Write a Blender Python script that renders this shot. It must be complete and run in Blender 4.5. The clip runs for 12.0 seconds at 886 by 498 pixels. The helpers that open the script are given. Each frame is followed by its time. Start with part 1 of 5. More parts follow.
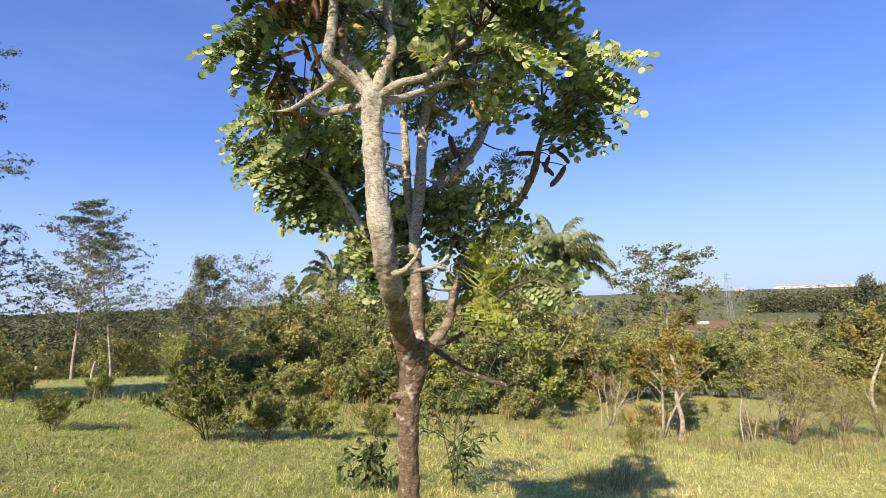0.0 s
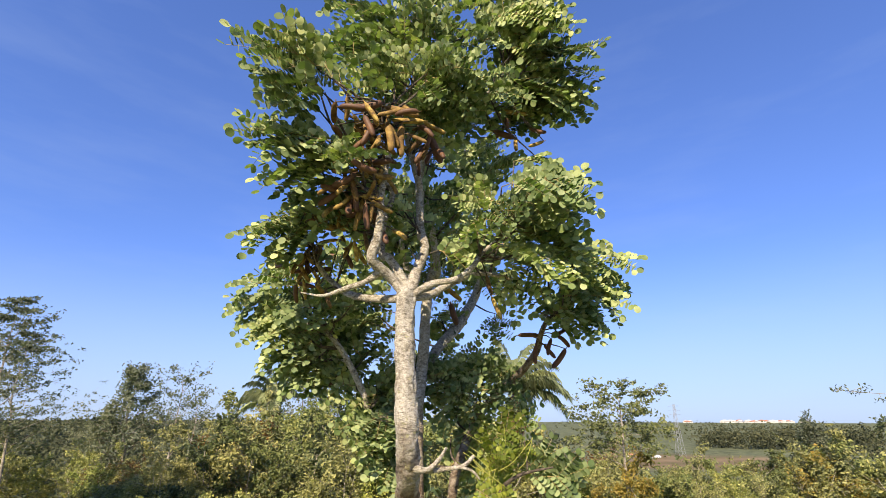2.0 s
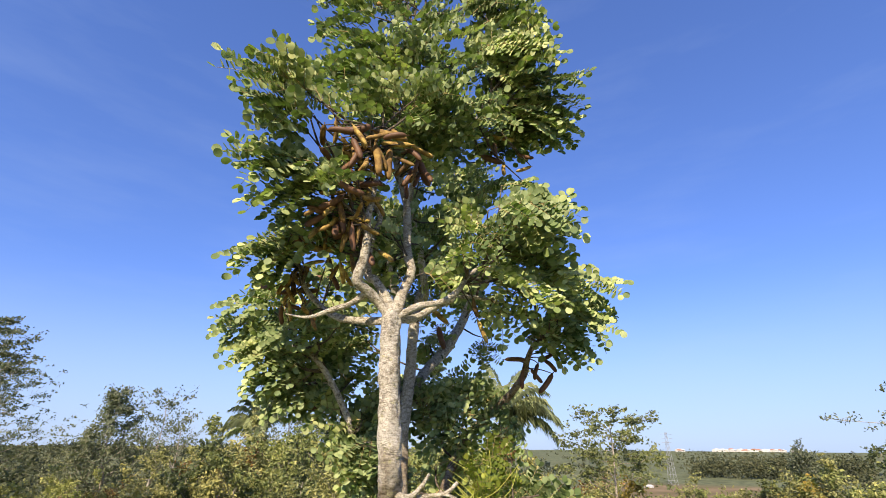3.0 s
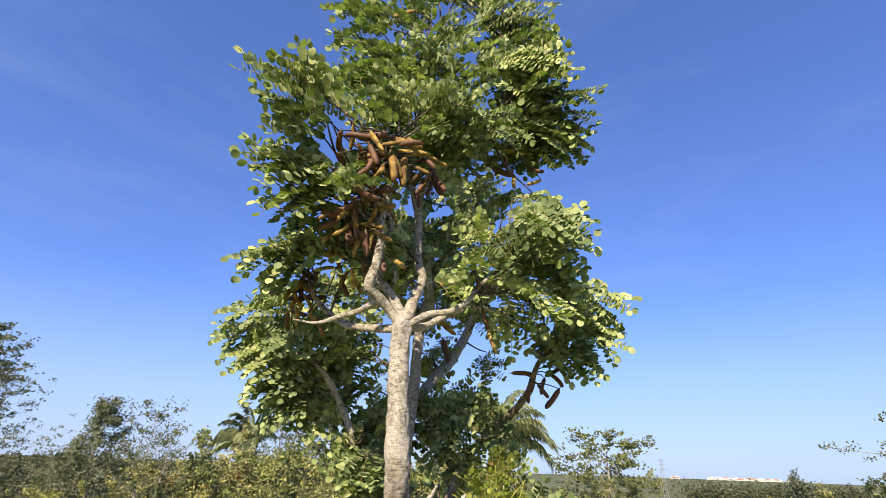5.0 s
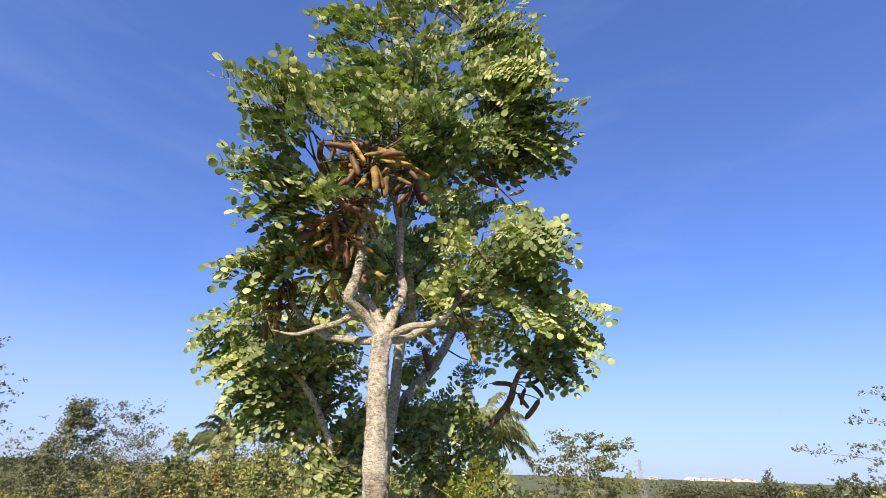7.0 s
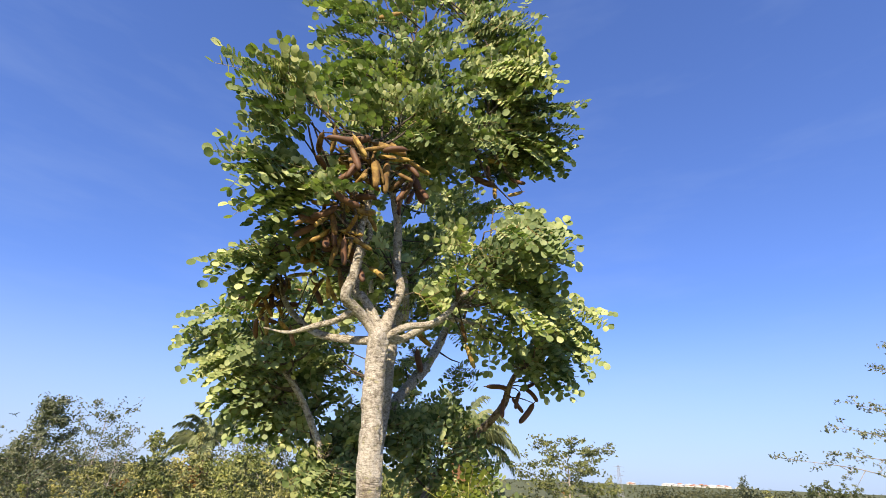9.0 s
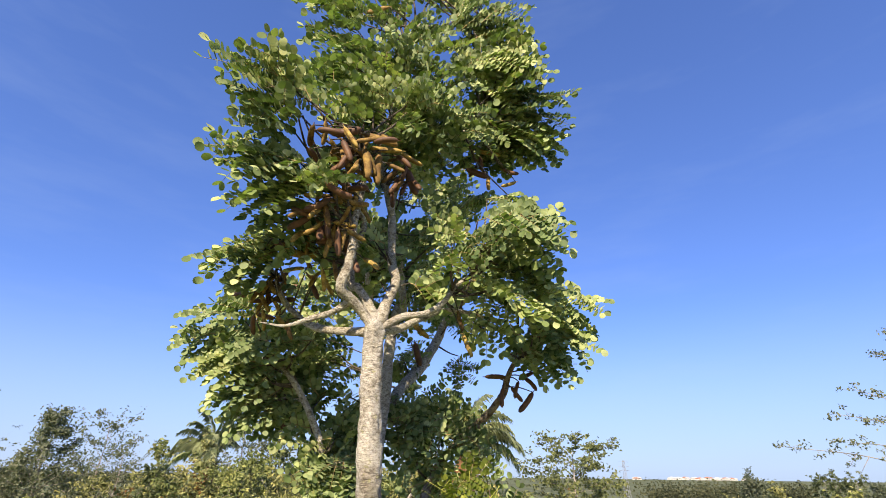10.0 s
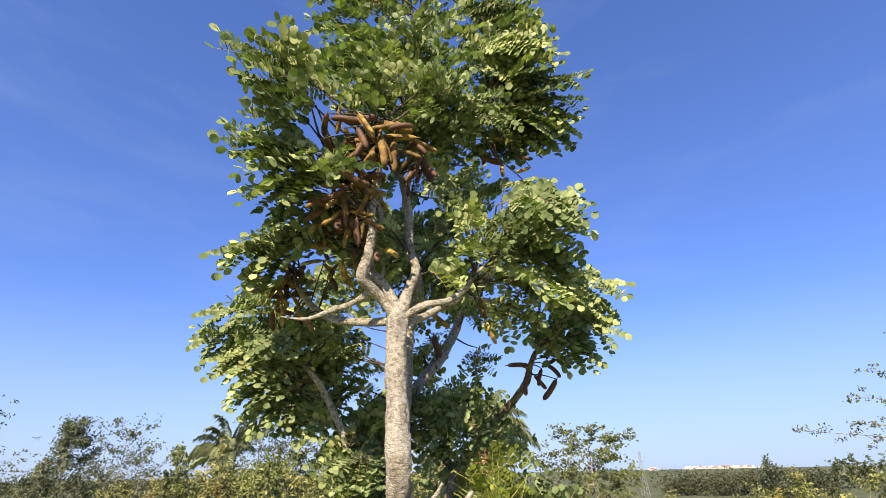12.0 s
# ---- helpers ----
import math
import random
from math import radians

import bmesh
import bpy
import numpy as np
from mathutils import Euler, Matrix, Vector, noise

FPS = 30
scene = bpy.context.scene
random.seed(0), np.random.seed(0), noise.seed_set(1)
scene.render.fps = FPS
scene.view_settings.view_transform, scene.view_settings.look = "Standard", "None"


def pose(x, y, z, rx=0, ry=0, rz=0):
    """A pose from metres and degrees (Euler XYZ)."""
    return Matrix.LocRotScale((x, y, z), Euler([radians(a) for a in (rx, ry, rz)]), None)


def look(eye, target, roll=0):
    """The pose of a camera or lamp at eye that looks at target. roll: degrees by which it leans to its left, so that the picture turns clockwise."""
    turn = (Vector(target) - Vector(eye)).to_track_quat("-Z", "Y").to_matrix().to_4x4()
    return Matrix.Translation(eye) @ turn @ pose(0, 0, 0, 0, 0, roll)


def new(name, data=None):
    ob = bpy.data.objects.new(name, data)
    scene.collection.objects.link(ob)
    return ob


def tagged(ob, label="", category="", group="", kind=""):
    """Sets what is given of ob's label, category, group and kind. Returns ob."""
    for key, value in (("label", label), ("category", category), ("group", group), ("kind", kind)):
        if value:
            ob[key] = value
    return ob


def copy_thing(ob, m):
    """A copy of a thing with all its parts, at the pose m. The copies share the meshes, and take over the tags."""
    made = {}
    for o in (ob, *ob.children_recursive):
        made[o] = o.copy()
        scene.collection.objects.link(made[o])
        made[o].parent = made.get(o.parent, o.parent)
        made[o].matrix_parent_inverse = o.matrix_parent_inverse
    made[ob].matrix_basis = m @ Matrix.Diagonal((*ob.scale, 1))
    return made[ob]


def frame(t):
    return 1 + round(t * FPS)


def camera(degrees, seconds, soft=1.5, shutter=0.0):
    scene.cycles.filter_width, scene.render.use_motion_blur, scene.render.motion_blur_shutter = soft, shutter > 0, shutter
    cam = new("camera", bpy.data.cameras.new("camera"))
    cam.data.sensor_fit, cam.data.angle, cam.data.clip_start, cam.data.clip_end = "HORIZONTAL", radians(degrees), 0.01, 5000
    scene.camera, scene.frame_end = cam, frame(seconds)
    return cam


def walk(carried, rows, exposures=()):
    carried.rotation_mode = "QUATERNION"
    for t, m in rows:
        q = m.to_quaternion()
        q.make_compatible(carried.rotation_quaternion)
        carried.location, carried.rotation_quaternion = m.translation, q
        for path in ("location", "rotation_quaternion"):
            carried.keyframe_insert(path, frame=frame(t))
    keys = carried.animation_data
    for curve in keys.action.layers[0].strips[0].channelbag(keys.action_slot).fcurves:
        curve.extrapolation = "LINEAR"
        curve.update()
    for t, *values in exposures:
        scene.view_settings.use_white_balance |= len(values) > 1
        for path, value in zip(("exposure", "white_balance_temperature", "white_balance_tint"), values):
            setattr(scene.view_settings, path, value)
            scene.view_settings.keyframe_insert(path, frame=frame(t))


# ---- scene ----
# ---- camera ----
cam = camera(84.9, 12.0, 0.8)
PATH = [
    (0, (0.0, 0.0, 1.55), (-0.147, 1.984, 1.759), -2.0),
    (0.5, (-0.002, 0.016, 1.57), (-0.105, 1.999, 1.812), -1.8),
    (1, (-0.064, -0.03, 1.617), (-0.163, 1.945, 1.914), -1.4),
    (1.5, (-0.206, -0.085, 1.747), (-0.228, 1.84, 2.288), 0.8),
    (2, (-0.281, -0.199, 1.837), (-0.233, 1.686, 2.506), 0.2),
    (2.5, (-0.266, -0.215, 1.832), (-0.193, 1.645, 2.562), 0.2),
    (3, (-0.258, -0.203, 1.83), (-0.178, 1.645, 2.591), 0.5),
    (5, (-0.318, -0.178, 1.796), (-0.231, 1.64, 2.624), 2.0),
    (5.5, (-0.316, -0.188, 1.796), (-0.225, 1.632, 2.622), 2.6),
    (6, (-0.307, -0.211, 1.806), (-0.216, 1.608, 2.633), 2.7),
    (6.5, (-0.314, -0.197, 1.826), (-0.21, 1.617, 2.662), 2.5),
    (7, (-0.31, -0.187, 1.841), (-0.157, 1.624, 2.676), 1.8),
    (7.2, (-0.294, -0.188, 1.842), (-0.129, 1.621, 2.678), 1.5),
    (9, (-0.364, -0.133, 1.844), (-0.153, 1.666, 2.691), 2.4),
    (9.5, (-0.356, -0.132, 1.83), (-0.144, 1.666, 2.681), 1.4),
    (10, (-0.341, -0.123, 1.8), (-0.126, 1.675, 2.649), 0.7),
    (10.5, (-0.336, -0.129, 1.796), (-0.121, 1.67, 2.644), -0.4),
    (11, (-0.328, -0.131, 1.807), (-0.11, 1.669, 2.651), -1.2),
    (11.5, (-0.35, -0.136, 1.797), (-0.131, 1.665, 2.638), -1.3),
    (12, (-0.389, -0.069, 1.772), (-0.201, 1.736, 2.613), -1.2),
]
walk(cam, [(t, look(eye, target, roll)) for t, eye, target, roll in PATH], [(0.0, 1.0), (12.0, 1.0)])

# ---- light ----
def noise_tex(nt, scale, detail=4, vec=None, rough=0.55):
    n = nt.nodes.new("ShaderNodeTexNoise")
    n.inputs["Scale"].default_value, n.inputs["Detail"].default_value, n.inputs["Roughness"].default_value = scale, detail, rough
    if vec is not None:
        nt.links.new(vec, n.inputs["Vector"])
    return n.outputs["Fac"]


SUN_AZIMUTH, SUN_HEIGHT = radians(200), radians(35)   # clockwise from +y, and above the horizon
world = bpy.data.worlds.new("sky")
scene.world = world
world.use_nodes = True
wn = world.node_tree
sky = wn.nodes.new("ShaderNodeTexSky")
sky.sky_type = "NISHITA"
sky.sun_disc = False
sky.sun_elevation, sky.sun_rotation = SUN_HEIGHT, SUN_AZIMUTH
sky.altitude, sky.air_density, sky.dust_density, sky.ozone_density = 600, 1.0, 0.7, 5.0
soft = wn.nodes.new("ShaderNodeGamma")   # flattens the sky's range from zenith to horizon
soft.inputs["Gamma"].default_value = 0.77
tint = wn.nodes.new("ShaderNodeMix")
tint.data_type, tint.blend_type = "RGBA", "MULTIPLY"
tint.inputs[0].default_value, tint.inputs[7].default_value = 1.0, (0.88, 1.06, 1.71, 1)
wn.links.new(sky.outputs[0], soft.inputs[0])
wn.links.new(soft.outputs[0], tint.inputs[6])
way = wn.nodes.new("ShaderNodeTexCoord")
split = wn.nodes.new("ShaderNodeSeparateXYZ")
wn.links.new(way.outputs["Generated"], split.inputs[0])
low_sky = wn.nodes.new("ShaderNodeMapRange")   # pale haze that thins out above the horizon
low_sky.interpolation_type = "SMOOTHSTEP"
low_sky.inputs[1].default_value, low_sky.inputs[2].default_value, low_sky.inputs[3].default_value, low_sky.inputs[4].default_value = -0.02, 0.32, 0.70, 0.0
wn.links.new(split.outputs[2], low_sky.inputs[0])
haze = wn.nodes.new("ShaderNodeMix")
haze.data_type = "RGBA"
haze.inputs[7].default_value = (3.1, 3.78, 4.95, 1)
veil_at = wn.nodes.new("ShaderNodeMapping")   # faint streaks of thin cloud
veil_at.inputs["Scale"].default_value, veil_at.inputs["Rotation"].default_value = (1.6, 1.6, 7.0), (0.25, 0.12, 0.4)
wn.links.new(way.outputs["Generated"], veil_at.inputs[0])
veil = noise_tex(wn, 1.5, 5, veil_at.outputs[0], 0.6)
thin_cloud = wn.nodes.new("ShaderNodeMapRange")
thin_cloud.inputs[1].default_value, thin_cloud.inputs[2].default_value, thin_cloud.inputs[4].default_value = 0.48, 0.85, 0.13
wn.links.new(veil, thin_cloud.inputs[0])
whole = wn.nodes.new("ShaderNodeMath")
whole.operation, whole.use_clamp = "ADD", True
wn.links.new(low_sky.outputs[0], whole.inputs[0])
wn.links.new(thin_cloud.outputs[0], whole.inputs[1])
wn.links.new(whole.outputs[0], haze.inputs[0])
wn.links.new(tint.outputs[2], haze.inputs[6])
wn.links.new(haze.outputs[2], wn.nodes["Background"].inputs[0])
wn.nodes["Background"].inputs[1].default_value = 0.0935
sun = new("sun", bpy.data.lights.new("sun", "SUN"))
sun.data.energy, sun.data.angle, sun.data.color = 5.0, radians(0.55), (1.0, 0.845, 0.62)
to_sun = Vector((math.sin(SUN_AZIMUTH) * math.cos(SUN_HEIGHT), math.cos(SUN_AZIMUTH) * math.cos(SUN_HEIGHT), math.sin(SUN_HEIGHT)))
sun.matrix_world = look(to_sun * 50, (0, 0, 0))

# ---- materials ----


def mat_nodes(name, rough=0.8):
    m = bpy.data.materials.new(name)
    m.use_nodes = True
    nt = m.node_tree
    b = nt.nodes["Principled BSDF"]
    b.inputs["Roughness"].default_value = rough
    return m, nt, b


def ramp(nt, fac, stops):
    r = nt.nodes.new("ShaderNodeValToRGB")
    while len(r.color_ramp.elements) < len(stops):
        r.color_ramp.elements.new(0.5)
    for e, (p, c) in zip(r.color_ramp.elements, stops):
        e.position, e.color = p, (*c, 1)
    nt.links.new(fac, r.inputs[0])
    return r.outputs[0]


def mix(nt, fac, a, b, mode="MIX"):
    n = nt.nodes.new("ShaderNodeMix")
    n.data_type, n.blend_type = "RGBA", mode
    if isinstance(fac, float):
        n.inputs[0].default_value = fac
    else:
        nt.links.new(fac, n.inputs[0])
    nt.links.new(a, n.inputs[6])
    nt.links.new(b, n.inputs[7])
    return n.outputs[2]


def coords(nt, scale=(1, 1, 1), which="Object"):
    c = nt.nodes.new("ShaderNodeTexCoord")
    m = nt.nodes.new("ShaderNodeMapping")
    m.inputs["Scale"].default_value = scale
    nt.links.new(c.outputs[which], m.inputs[0])
    return m.outputs[0]


def bump(nt, bsdf, height, strength, distance):
    b = nt.nodes.new("ShaderNodeBump")
    b.inputs["Strength"].default_value, b.inputs["Distance"].default_value = strength, distance
    nt.links.new(height, b.inputs["Height"])
    nt.links.new(b.outputs[0], bsdf.inputs["Normal"])


def leafy(name, colours, glow=0.3, rough=0.5, patch=3.0, spec=0.4):
    """Foliage: colour varies leaf by leaf and patch by patch, and light comes through the blades."""
    m, nt, b = mat_nodes(name, rough)
    geo = nt.nodes.new("ShaderNodeNewGeometry")
    col = ramp(nt, geo.outputs["Random Per Island"], [(i / max(1, len(colours) - 1), c) for i, c in enumerate(colours)])
    info = nt.nodes.new("ShaderNodeObjectInfo")
    tone = ramp(nt, info.outputs["Random"], [(0, (0.66, 0.69, 0.68)), (0.5, (0.96, 0.95, 0.93)), (1, (1.22, 1.13, 1.02))])
    col = mix(nt, 1.0, col, tone, "MULTIPLY")
    grain = ramp(nt, noise_tex(nt, patch, 3, coords(nt)), [(0.34, (0.55, 0.58, 0.56)), (0.66, (1.28, 1.22, 1.1))])
    col = mix(nt, 0.8, col, grain, "MULTIPLY")
    nt.links.new(col, b.inputs["Base Color"])
    b.inputs["Specular IOR Level"].default_value = spec
    tr = nt.nodes.new("ShaderNodeBsdfTranslucent")
    through_col = nt.nodes.new("ShaderNodeMix")
    through_col.data_type, through_col.blend_type = "RGBA", "MULTIPLY"
    through_col.inputs[0].default_value = 1.0
    nt.links.new(col, through_col.inputs[6])
    through_col.inputs[7].default_value = (1.2, 1.6, 0.5, 1)
    nt.links.new(through_col.outputs[2], tr.inputs[0])
    sh = nt.nodes.new("ShaderNodeMixShader")
    sh.inputs[0].default_value = glow
    nt.links.new(b.outputs[0], sh.inputs[1])
    nt.links.new(tr.outputs[0], sh.inputs[2])
    nt.links.new(sh.outputs[0], nt.nodes["Material Output"].inputs[0])
    return m


def bark(name, dark, mid, pale, ring=9.0, size=1.0, lichen=0.5, depth=0.006, foot=None):
    """Bark with flaking cross cracks, fine grain and pale lichen patches; foot: the height up to which it is painted
    brown, darker partly for shade.
    """
    m, nt, b = mat_nodes(name, 0.92)
    v = coords(nt, (1, 1, 1))
    wide = noise_tex(nt, 7 * size, 5, v)
    fine = noise_tex(nt, 150 * size, 7, coords(nt, (1, 1, 1.5)), 0.75)
    flat = noise_tex(nt, ring * size, 9, coords(nt, (1.0, 1.0, 1.7)), 0.8)
    crack = nt.nodes.new("ShaderNodeTexVoronoi")
    crack.feature = "DISTANCE_TO_EDGE"
    crack.inputs["Scale"].default_value, crack.inputs["Randomness"].default_value = 1.5 * ring * size, 1.0
    bent = nt.nodes.new("ShaderNodeVectorMath")
    bent.operation = "ADD"
    swirl = nt.nodes.new("ShaderNodeTexNoise")
    swirl.inputs["Scale"].default_value, swirl.inputs["Detail"].default_value = 1.3 * ring * size, 3
    shift = nt.nodes.new("ShaderNodeVectorMath")
    shift.operation = "SCALE"
    shift.inputs["Scale"].default_value = 1.1 / ring / size
    nt.links.new(v, swirl.inputs["Vector"])
    nt.links.new(swirl.outputs["Color"], shift.inputs[0])
    nt.links.new(coords(nt, (0.5, 0.5, 1.9)), bent.inputs[0])
    nt.links.new(shift.outputs[0], bent.inputs[1])
    nt.links.new(bent.outputs[0], crack.inputs["Vector"])
    plates = ramp(nt, crack.outputs["Distance"], [(0.02, (0.3, 0.26, 0.22)), (0.12, (0.92, 0.9, 0.88)), (0.5, (1.1, 1.1, 1.1))])
    col = ramp(nt, flat, [(0.36, dark), (0.46, mid), (0.57, pale)])
    spots = ramp(nt, wide, [(0.42 + 0.1 * (1 - lichen), (0, 0, 0)), (0.58 + 0.1 * (1 - lichen), (1, 1, 1))])
    light = ramp(nt, flat, [(0.32, dark), (0.41, mid), (0.5, pale)])
    col = mix(nt, spots, col, light)
    col = mix(nt, 0.8, col, ramp(nt, fine, [(0.38, (0.5, 0.45, 0.4)), (0.5, (1, 1, 1)), (0.72, (1.12, 1.12, 1.1))]), "MULTIPLY")
    if foot:
        sep = nt.nodes.new("ShaderNodeSeparateXYZ")
        nt.links.new(v, sep.inputs[0])
        up = nt.nodes.new("ShaderNodeMath")
        up.operation = "ADD"
        nt.links.new(sep.outputs[2], up.inputs[0])
        nt.links.new(wide, up.inputs[1])
        rise = nt.nodes.new("ShaderNodeMapRange")
        nt.links.new(up.outputs[0], rise.inputs[0])
        rise.inputs[1].default_value, rise.inputs[2].default_value = foot + 0.3, foot + 0.75
        # brown bark, with shade on the lower stem painted into it
        browned = ramp(nt, flat, [(0.36, (0.05, 0.032, 0.02)), (0.5, (0.15, 0.10, 0.064)), (0.66, (0.28, 0.205, 0.14))])
        patch = ramp(nt, noise_tex(nt, 11, 5, v), [(0.56, (0, 0, 0)), (0.63, (1, 1, 1))])
        col = mix(nt, rise.outputs[0], mix(nt, patch, browned, col), col)
    crust = ramp(nt, noise_tex(nt, 23 * size, 6, coords(nt, (1, 1, 1.3)), 0.7), [(0.59, (0, 0, 0)), (0.65, (1, 1, 1))])   # yellow-grey lichen
    col = mix(nt, crust, col, ramp(nt, fine, [(0.35, (0.16, 0.15, 0.07)), (0.6, (0.46, 0.43, 0.25))]))
    col = mix(nt, 0.2, col, plates, "MULTIPLY")
    nt.links.new(col, b.inputs["Base Color"])
    edge = nt.nodes.new("ShaderNodeMapRange")
    edge.inputs[1].default_value, edge.inputs[2].default_value = 0.0, 0.14
    nt.links.new(crack.outputs["Distance"], edge.inputs[0])
    add = nt.nodes.new("ShaderNodeMath")
    add.operation = "ADD"
    both = nt.nodes.new("ShaderNodeMath")
    both.operation = "MULTIPLY_ADD"
    both.inputs[1].default_value = 0.35
    nt.links.new(edge.outputs[0], both.inputs[0])
    nt.links.new(flat, both.inputs[2])
    half = nt.nodes.new("ShaderNodeMath")
    half.operation, half.inputs[1].default_value = "MULTIPLY", 0.4
    nt.links.new(fine, half.inputs[0])
    nt.links.new(both.outputs[0], add.inputs[0])
    nt.links.new(half.outputs[0], add.inputs[1])
    bump(nt, b, add.outputs[0], 1.0, depth)
    return m


def mottled(name, stops, scale, rough=0.9, height=0.0, detail=6, vary=False):
    m, nt, b = mat_nodes(name, rough)
    n = noise_tex(nt, scale, detail, coords(nt), 0.65)
    big = ramp(nt, noise_tex(nt, scale * 0.13, 3, coords(nt)), [(0.3, (0.75, 0.75, 0.75)), (0.7, (1.15, 1.15, 1.15))])
    col = mix(nt, 1.0, ramp(nt, n, stops), big, "MULTIPLY")
    if vary:
        info = nt.nodes.new("ShaderNodeObjectInfo")
        col = mix(nt, 1.0, col, ramp(nt, info.outputs["Random"], [(0, (0.5, 0.42, 0.38)), (0.5, (0.9, 0.85, 0.8)), (1, (1.15, 1.2, 1.1))]), "MULTIPLY")
    nt.links.new(col, b.inputs["Base Color"])
    if height:
        bump(nt, b, n, 0.8, height)
    return m


BARK = bark("grey_bark", (0.08, 0.063, 0.046), (0.26, 0.225, 0.17), (0.54, 0.495, 0.42), 46, 1.0, 0.75)
TRUNK_BARK = bark("trunk_bark", (0.115, 0.096, 0.074), (0.32, 0.285, 0.235), (0.56, 0.52, 0.455), 46, 1.0, 0.75, 0.006, 1.68)
BARK_LOW = bark("brown_bark", (0.045, 0.03, 0.02), (0.12, 0.085, 0.056), (0.27, 0.225, 0.175), 20, 1.0, 0.25)
# darkened to stand in for the shade under the crown
TWIG = bark("twig_bark", (0.022, 0.016, 0.012), (0.05, 0.036, 0.027), (0.115, 0.09, 0.07), 26, 2.0, 0.3, 0.003)
YELLOW_TWIG = mottled("yellow_twigs", [(0.3, (0.26, 0.28, 0.05)), (0.7, (0.40, 0.38, 0.08))], 30)
STALK = mottled("leaf_stalk", [(0.3, (0.22, 0.20, 0.07)), (0.7, (0.34, 0.24, 0.10))], 30)
LEAFLET = leafy("round_leaflets", [(0.09, 0.14, 0.045), (0.20, 0.26, 0.11), (0.31, 0.37, 0.18), (0.41, 0.455, 0.255)], 0.2, 0.6, 9.0, 0.25)
LEAFLET_YOUNG = leafy("young_leaflets", [(0.17, 0.215, 0.04), (0.235, 0.27, 0.05), (0.14, 0.195, 0.045)], 0.35, 0.45, 9.0)
POD = mottled("brown_pods", [(0.34, (0.065, 0.033, 0.009)), (0.48, (0.22, 0.13, 0.03)), (0.66, (0.47, 0.33, 0.085))], 40, 0.8, 0.004, 6, True)
POD_DARK = mottled("dark_pods", [(0.30, (0.05, 0.022, 0.012)), (0.7, (0.17, 0.075, 0.03))], 26, 0.65, 0.002)
SCRUB_GREEN = leafy("scrub_green", [(0.12, 0.15, 0.048), (0.24, 0.27, 0.082), (0.38, 0.38, 0.155)], 0.14, 0.6, 1.2)
SCRUB_OLIVE = leafy("scrub_olive", [(0.13, 0.14, 0.052), (0.245, 0.245, 0.088), (0.38, 0.365, 0.155)], 0.14, 0.6, 1.2)
SCRUB_DARK = leafy("scrub_dark", [(0.06, 0.08, 0.03), (0.10, 0.125, 0.048), (0.16, 0.18, 0.075)], 0.14, 0.55, 1.2)
SCRUB_YELLOW = leafy("scrub_yellow", [(0.19, 0.165, 0.04), (0.27, 0.20, 0.05), (0.14, 0.15, 0.042)], 0.3, 0.6, 1.2)
SCRUB_BRIGHT = leafy("scrub_bright", [(0.17, 0.21, 0.045), (0.25, 0.285, 0.065), (0.32, 0.33, 0.095)], 0.14, 0.5, 1.2)
SCRUB_RUST = leafy("scrub_rust", [(0.176, 0.0792, 0.0264), (0.246, 0.132, 0.0352), (0.123, 0.0704, 0.0264)], 0.25, 0.7, 1.2)
LANCE = leafy("lance_leaves", [(0.05, 0.075, 0.026), (0.075, 0.105, 0.038), (0.11, 0.14, 0.055)], 0.2, 0.45, 4.0)
BUSH_LEAF = leafy("bush_leaves", [(0.10, 0.115, 0.03), (0.17, 0.185, 0.05), (0.27, 0.27, 0.085)], 0.3, 0.5, 2.0)
# haze painted in: leaf colours lightened and turned bluish
GUM = leafy("hazed_grey_green_leaves", [(0.10, 0.12, 0.078), (0.15, 0.168, 0.115), (0.215, 0.225, 0.155)], 0.25, 0.55, 1.2)
FROND = leafy("palm_fronds", [(0.20, 0.24, 0.13), (0.29, 0.33, 0.19), (0.40, 0.43, 0.28)], 0.35, 0.4, 0.8)
FROND_DEAD = leafy("dead_fronds", [(0.11, 0.06, 0.032), (0.17, 0.09, 0.045), (0.08, 0.05, 0.03)], 0.1, 0.8, 0.8)
PALE_BARK = bark("pale_bark", (0.09, 0.075, 0.06), (0.21, 0.18, 0.145), (0.37, 0.33, 0.28), 5, 0.5, 0.5, 0.01)
DEAD_WOOD = bark("dead_wood", (0.12, 0.10, 0.085), (0.26, 0.225, 0.185), (0.44, 0.40, 0.34), 5, 0.8, 0.5, 0.006)
GRASS = leafy("meadow_grass", [(0.14, 0.18, 0.045), (0.32, 0.36, 0.10), (0.54, 0.53, 0.21), (0.78, 0.72, 0.43), (0.24, 0.30, 0.07)], 0.3, 0.6, 4.0, 0.2)
# greener grass, also darkened to stand in for shade on the meadow
SHADE_GREEN_GRASS = leafy("shade_green_grass", [(0.10, 0.145, 0.03), (0.19, 0.24, 0.055), (0.31, 0.33, 0.10), (0.56, 0.54, 0.26), (0.16, 0.22, 0.045)], 0.3, 0.6, 4.0, 0.2)
DRY_GRASS = leafy("dry_grass", [(0.26, 0.20, 0.10), (0.40, 0.32, 0.17), (0.20, 0.16, 0.08)], 0.2, 0.8, 0.8, 0.2)
STRAW = leafy("pale_straw", [(0.62, 0.50, 0.24), (0.72, 0.58, 0.30), (0.50, 0.38, 0.17)], 0.2, 0.8, 1.5, 0.2)
FAR_WOOD = leafy("far_woodland", [(0.036, 0.045, 0.028), (0.055, 0.066, 0.04), (0.085, 0.092, 0.056)], 0.15, 0.8, 0.03, 0.2)


